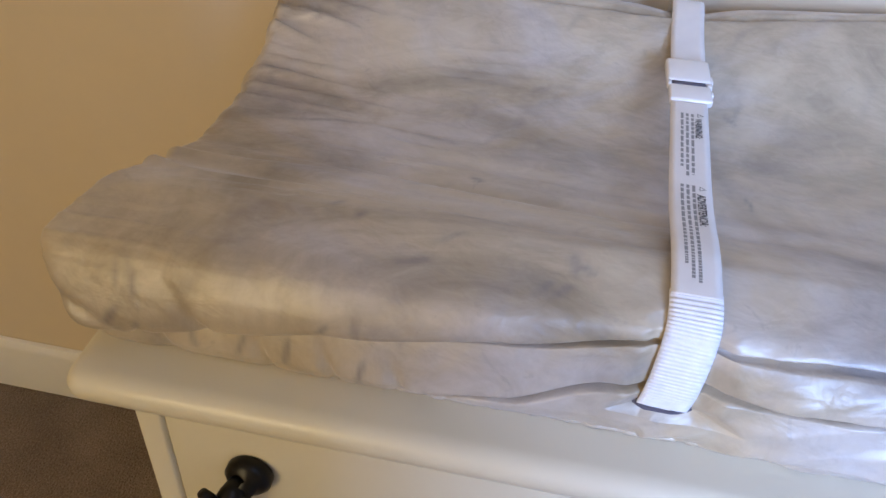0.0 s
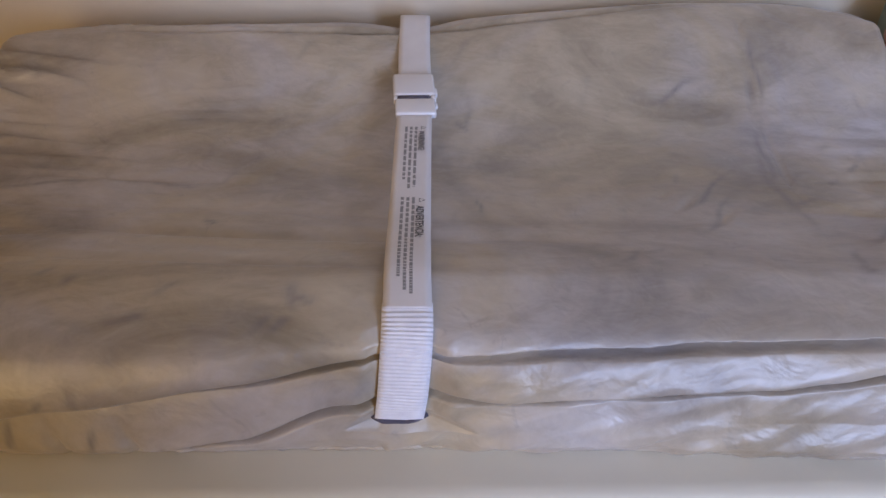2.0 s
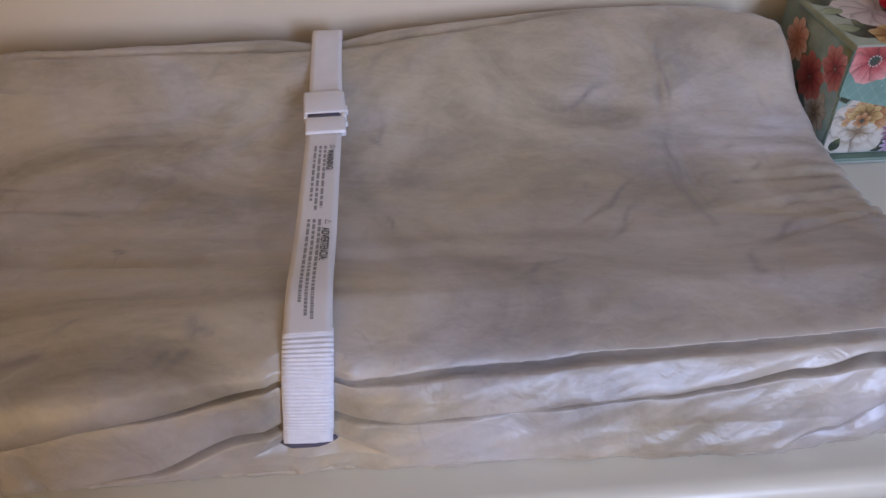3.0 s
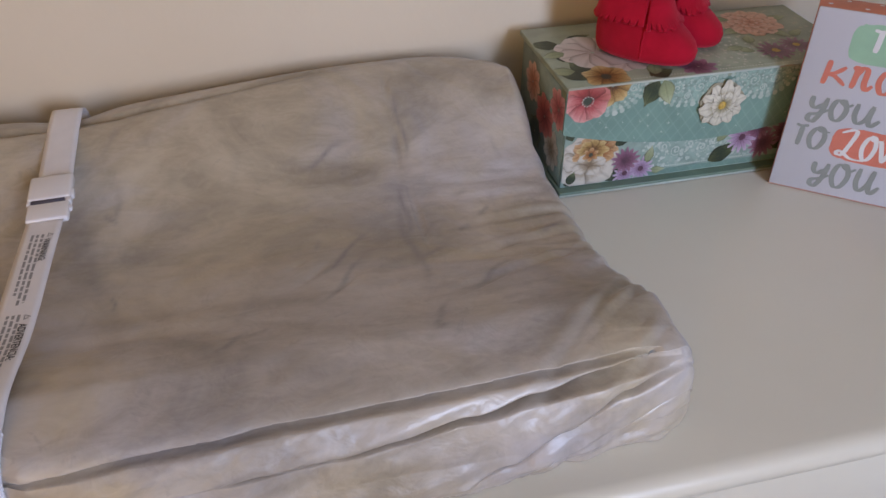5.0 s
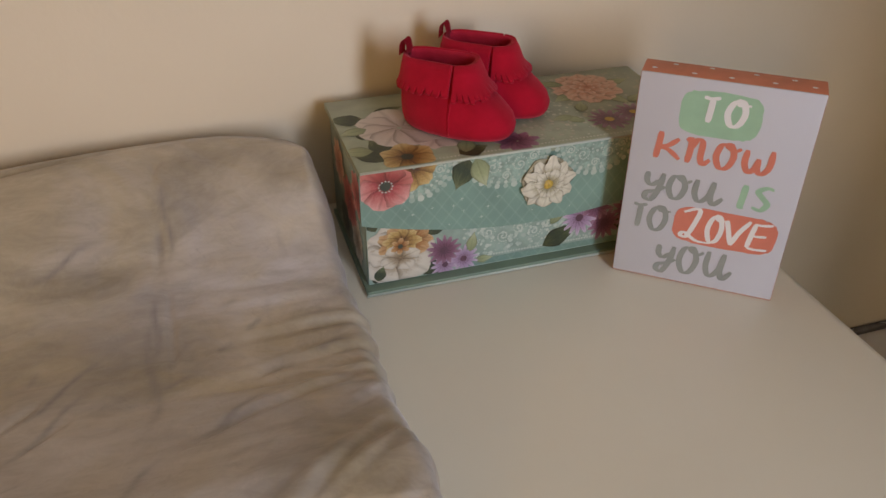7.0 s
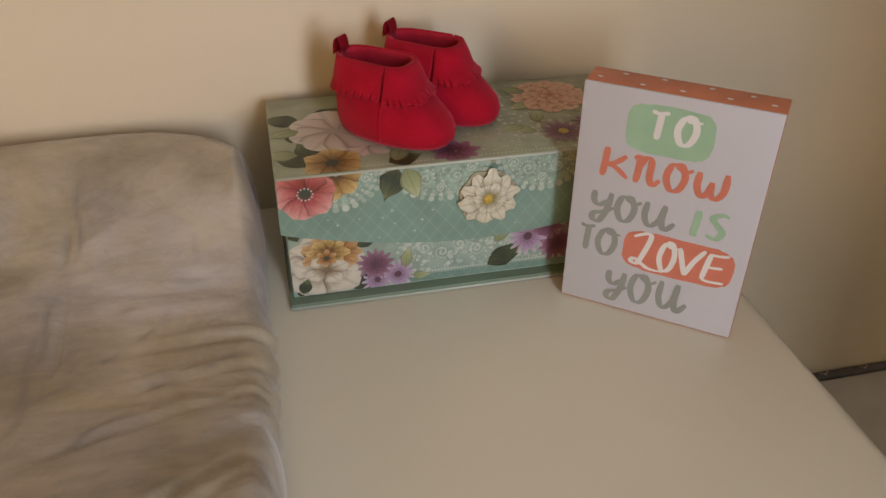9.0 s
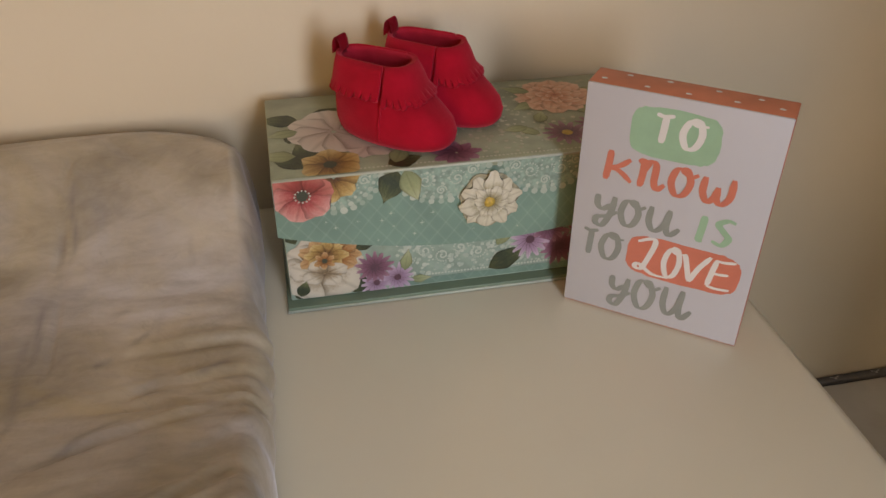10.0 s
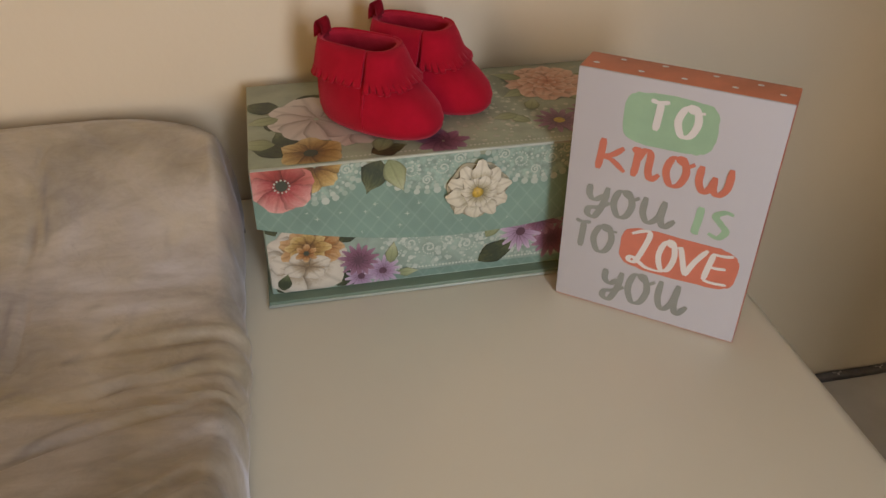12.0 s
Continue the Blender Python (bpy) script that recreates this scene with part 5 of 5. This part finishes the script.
    # heel loop
    bm = bmesh.new()
    pr = []
    for k in range(15):
        a = math.pi * k / 14
        pr.append((-0.0462 + 0.0036 * math.cos(a), 0.057 + 0.0135 * math.sin(a) ** 0.7))
    rows = [[Vector((x, y, z)) for y in (-0.0062, -0.0022, 0.0022, 0.0062)] for x, z in pr]
    grid(rows, bm)
    bmesh.ops.solidify(bm, geom=bm.faces[:], thickness=0.0015)
    part("heel_loop", bm, M_SUEDE, b, "small red pull loop")
    # side seams and sole welt
    for sgn in (1, -1):
        pts = []
        for i in range(12):
            h = 0.004 + 0.034 * i / 11
            r = shoe_ring(h, 0.0004, 192)
            q = int(shoe_split(h) / (2 * math.pi) * 192)
            pts.append(r[q if sgn > 0 else 192 - q])
        part("seam", tube(pts, 0.0009, 6), M_SUEDE, b)
    part("sole", grid([[Vector((p.x * 0.2, p.y * 0.2, 0.0002)) for p in shoe_ring(0)], [Vector((p.x, p.y, 0.0002)) for p in shoe_ring(0.0015, 0.0)], [Vector((p.x, p.y, 0.003)) for p in shoe_ring(0.003, 0.0001)]], close_v=True), M_SUEDE_IN, b, "dark red sole")


bootie(pose(0.5545, -0.1000, KZ + 0.0035, 0, 0, -40))
bootie(pose(0.5995, -0.0680, KZ + 0.0035, 0, 0, -38))

# ---- the lettered block sign ----
SB = Vector((0.677, -0.182, T))
SANG = math.degrees(math.atan2(-0.080, 0.102))
SWD, SHT, SDP = 0.1360, 0.189, 0.030


def brush(bm, pts, w, z, thin=0.55):
    """A flat brush stroke through pts (x to the right, y up), thinner where it runs level."""
    line = catmull([(x, y, 0) for x, y in pts], max(10, 9 * len(pts)))
    up, dn = [], []
    n = len(line)
    for i, p in enumerate(line):
        d = (line[min(i + 1, n - 1)] - line[max(i - 1, 0)]).normalized()
        k = thin + (1 - thin) * abs(d.y) ** 1.2
        e = min(1.0, 0.65 + i / n * 3, 0.6 + (n - 1 - i) / n * 3)
        nn = Vector((-d.y, d.x, 0)) * (w * k * e / 2)
        up.append(bm.verts.new(Vector((p.x + nn.x, 0, p.y + nn.y)) + Vector((0, -z - 0.0000015 * i, 0))))
        dn.append(bm.verts.new(Vector((p.x - nn.x, 0, p.y - nn.y)) + Vector((0, -z - 0.0000015 * i, 0))))
    for i in range(n - 1):
        bm.faces.new((up[i], up[i + 1], dn[i + 1], dn[i]))


GLYPH = {  # strokes in a unit square, baseline at 0
    "T": [[(0.0, 0.98), (0.4, 0.93), (0.9, 1.0)], [(0.5, 0.95), (0.46, 0.5), (0.40, 0.0)]],
    "O": [[(0.62, 0.93), (0.30, 0.85), (0.10, 0.45), (0.30, 0.05), (0.65, 0.10), (0.85, 0.50), (0.72, 0.88), (0.5, 0.95), (0.6, 0.80), (1.05, 0.82)]],
    "k": [[(0.18, 1.05), (0.14, 0.5), (0.08, -0.02)], [(0.85, 0.85), (0.5, 0.55), (0.12, 0.42), (0.5, 0.38), (0.95, 0.05)]],
    "n": [[(0.0, 0.62), (0.18, 0.68), (0.18, 0.3), (0.12, 0.0)], [(0.16, 0.35), (0.4, 0.68), (0.62, 0.62), (0.62, 0.2), (0.75, 0.02), (1.0, 0.18)]],
    "o": [[(0.55, 0.64), (0.25, 0.60), (0.10, 0.30), (0.30, 0.02), (0.62, 0.06), (0.80, 0.36), (0.62, 0.64), (0.5, 0.60), (0.8, 0.5), (1.05, 0.58)]],
    "w": [[(0.05, 0.62), (0.02, 0.25), (0.2, 0.0), (0.42, 0.15), (0.50, 0.42)], [(0.50, 0.42), (0.50, 0.12), (0.68, 0.0), (0.92, 0.22), (0.95, 0.68)]],
    "y": [[(0.10, 0.66), (0.10, 0.34), (0.30, 0.20), (0.60, 0.40)], [(0.72, 0.68), (0.60, 0.1), (0.35, -0.35), (0.10, -0.30), (0.15, -0.10), (0.5, 0.0), (0.85, 0.2)]],
    "u": [[(0.10, 0.64), (0.06, 0.25), (0.25, 0.02), (0.55, 0.22), (0.68, 0.64)], [(0.68, 0.64), (0.62, 0.22), (0.75, 0.0), (1.05, 0.22)]],
    "I": [[(0.30, 0.98), (0.26, 0.5), (0.20, 0.02), (0.38, 0.0)]],
    "S": [[(0.92, 0.86), (0.6, 0.90), (0.25, 0.72), (0.50, 0.50), (0.75, 0.28), (0.5, 0.02), (0.1, 0.10)]],
    "L": [[(0.0, 0.85), (0.3, 1.0), (0.42, 0.92), (0.30, 0.45), (0.16, 0.10), (0.0, 0.12), (0.10, 0.22), (0.45, 0.02), (0.85, 0.02)]],
    "V": [[(0.10, 0.92), (0.25, 0.45), (0.38, 0.02)], [(0.38, 0.02), (0.62, 0.55), (0.95, 1.02)]],
    "E": [[(0.35, 0.92), (0.26, 0.5), (0.18, 0.04)], [(0.30, 0.92), (0.6, 0.92), (0.95, 0.98)], [(0.26, 0.50), (0.5, 0.50), (0.8, 0.54)], [(0.18, 0.04), (0.5, 0.02), (0.92, 0.06)]],
}


def blob(bm, x0, x1, y0, y1, z, seed):
    """A hand-painted patch with rounded, slightly uneven ends."""
    rnd = random.Random(seed)
    pts = []
    for k in range(48):
        a = 2 * math.pi * k / 48
        c, s = math.cos(a), math.sin(a)
        x = (x0 + x1) / 2 + (x1 - x0) / 2 * math.copysign(abs(c) ** 0.42, c) * (1 + rnd.uniform(-0.012, 0.012))
        y = (y0 + y1) / 2 + (y1 - y0) / 2 * math.copysign(abs(s) ** 0.55, s) * (1 + rnd.uniform(-0.035, 0.035))
        pts.append(bm.verts.new((x, -z, y)))
    bm.faces.new(pts)


def block_sign():
    s = thing("block_sign", "white lettered block sign with coral dotted edges, on the dresser", "sign", at=Matrix.Translation(SB) @ pose(0, 0, 0, 0, 0, SANG))
    part("block", sharp(box(0, SWD, 0.0012, SDP, 0.0002, SHT - 0.0005, 0.001, 2)), M_CORAL, s, "coral painted edges")
    part("face", sharp(box(0.0004, SWD - 0.0004, 0.0, 0.0024, 0.0016, SHT - 0.0003, 0.0008, 2)), M_SIGN, s, "white painted front board")
    rnd = random.Random(3)
    for k in range(9):
        x, y = 0.010 + k * 0.0145 + rnd.uniform(-0.002, 0.002), 0.010 + 0.012 * (k % 2) + rnd.uniform(-0.002, 0.002)
        bm = bmesh.new()
        bm.faces.new([bm.verts.new((x + 0.0022 * math.cos(a), y + 0.0016 * math.sin(a), SHT + 0.0002)) for a in (2 * math.pi * j / 8 for j in range(8))])
        part("dot", bm, M_WHITE_INK, s, "white painted dot", smooth=False)
    for k in range(8):
        bm = bmesh.new()
        y, z = 0.010 + 0.012 * (k % 2), 0.015 + k * 0.021
        for x in (SWD + 0.0003,):
            bm.faces.new([bm.verts.new((x, y + 0.0016 * math.cos(a), z + 0.0022 * math.sin(a))) for a in (2 * math.pi * j / 8 for j in range(8))])
        part("dot", bm, M_WHITE_INK, s, smooth=False)

    def write(ch, x0, x1, y0, y1, w, mat, thin=0.5):
        """One brushed letter that fills the given box, in millimetres."""
        pts = [p for st in GLYPH[ch] for p in st]
        gx0, gx1 = min(p[0] for p in pts), max(p[0] for p in pts)
        gy0, gy1 = min(p[1] for p in pts), max(p[1] for p in pts)
        bm = bmesh.new()
        for n, st in enumerate(GLYPH[ch]):
            brush(bm, [((x0 + w / 2 + (px - gx0) / (gx1 - gx0) * (x1 - x0 - w)) / 1000, (y0 + w / 2 + (py - gy0) / (gy1 - gy0) * (y1 - y0 - w)) / 1000) for px, py in st], w / 1000, 0.00022 + 0.00012 * n, thin)
        part("letter", bm, mat, s, smooth=False)

    for q, mt, sd in (((0.034, 0.095, 0.1425, 0.180), M_MINT_INK, 2), ((0.0445, 0.1275, 0.0435, 0.0785), M_CORAL_INK, 5)):
        bm = bmesh.new()
        blob(bm, *q, 0.00012, sd)
        part("painted_patch", bm, mt, s, smooth=False)
    lines = ((("T", 48, 65), ("O", 67, 88), 152, 178, 5.0, M_WHITE_INK), (("k", 18.5, 42.5), ("n", 41, 66), ("o", 65, 88), ("w", 87, 111.5), 115, 141, 5.2, M_CORAL_INK), (("o", 33.5, 56), ("u", 54.5, 82), 81, 106.5, 5.0, M_GREY_INK),
             (("I", 91, 99), ("S", 100, 119), 83, 109, 5.4, M_MINT_INK), (("T", 8, 24), ("O", 22.5, 44), 48, 75.5, 4.8, M_GREY_INK), (("L", 50, 80), ("O", 71, 89), ("V", 85, 107.5), ("E", 104, 125), 46.5, 76, 4.2, M_WHITE_INK), (("o", 53, 77), ("u", 75.5, 102), 10.5, 41, 5.0, M_GREY_INK))
    for *letters, y0, y1, w, mt in lines:
        for ch, x0, x1 in letters:
            write(ch, x0, x1, y0 - (2 if ch == "L" else 0), y1 + (3 if ch in "kL" else 0), w, mt)
    write("y", 15.5, 36, 76, 107, 5.0, M_GREY_INK)
    write("y", 35, 55, 7, 39, 5.0, M_GREY_INK)


block_sign()

# ---- the crib beside the dresser ----


def crib():
    c = thing("crib_mattress", "grey sheeted crib mattress with a dark bumper, beside the dresser", "mattress")
    x0, x1 = DX1 + 0.05, 2.1
    part("mattress", sharp(box(x0, x1, -1.25, -0.0005, 0.2, 0.3815, 0.005, 4), 80), M_SHEET, c, "mattress in a grey fitted sheet")
    part("bed_base", box(x0 + 0.03, x1 - 0.03, -1.2, -0.03, 0.0, 0.199, 0.01), M_BUMPER, c)
    bp = part("bumper", sharp(box(x0 + 0.004, x1 - 0.01, 0.000, 0.0105, 0.30, 0.386, 0.002, 3), 80), M_BUMPER, c, "dark grey bumper with white bow marks")
    for k in range(16):
        x = x0 + 0.03 + k * 0.062
        bm = bmesh.new()
        for sg in (-1, 1):
            bm.faces.new([bm.verts.new(v) for v in ((x, 0.0045, 0.3863), (x + sg * 0.007, 0.0085, 0.3863), (x + sg * 0.006, 0.0055, 0.3863))])
        bm.faces.new([bm.verts.new(v) for v in ((x - 0.0015, 0.005, 0.3864), (x + 0.0015, 0.005, 0.3864), (x + 0.0012, 0.0015, 0.3864), (x - 0.0012, 0.0015, 0.3864))])
        part("bow_print", bm, M_BOW, bp, smooth=False)


crib()
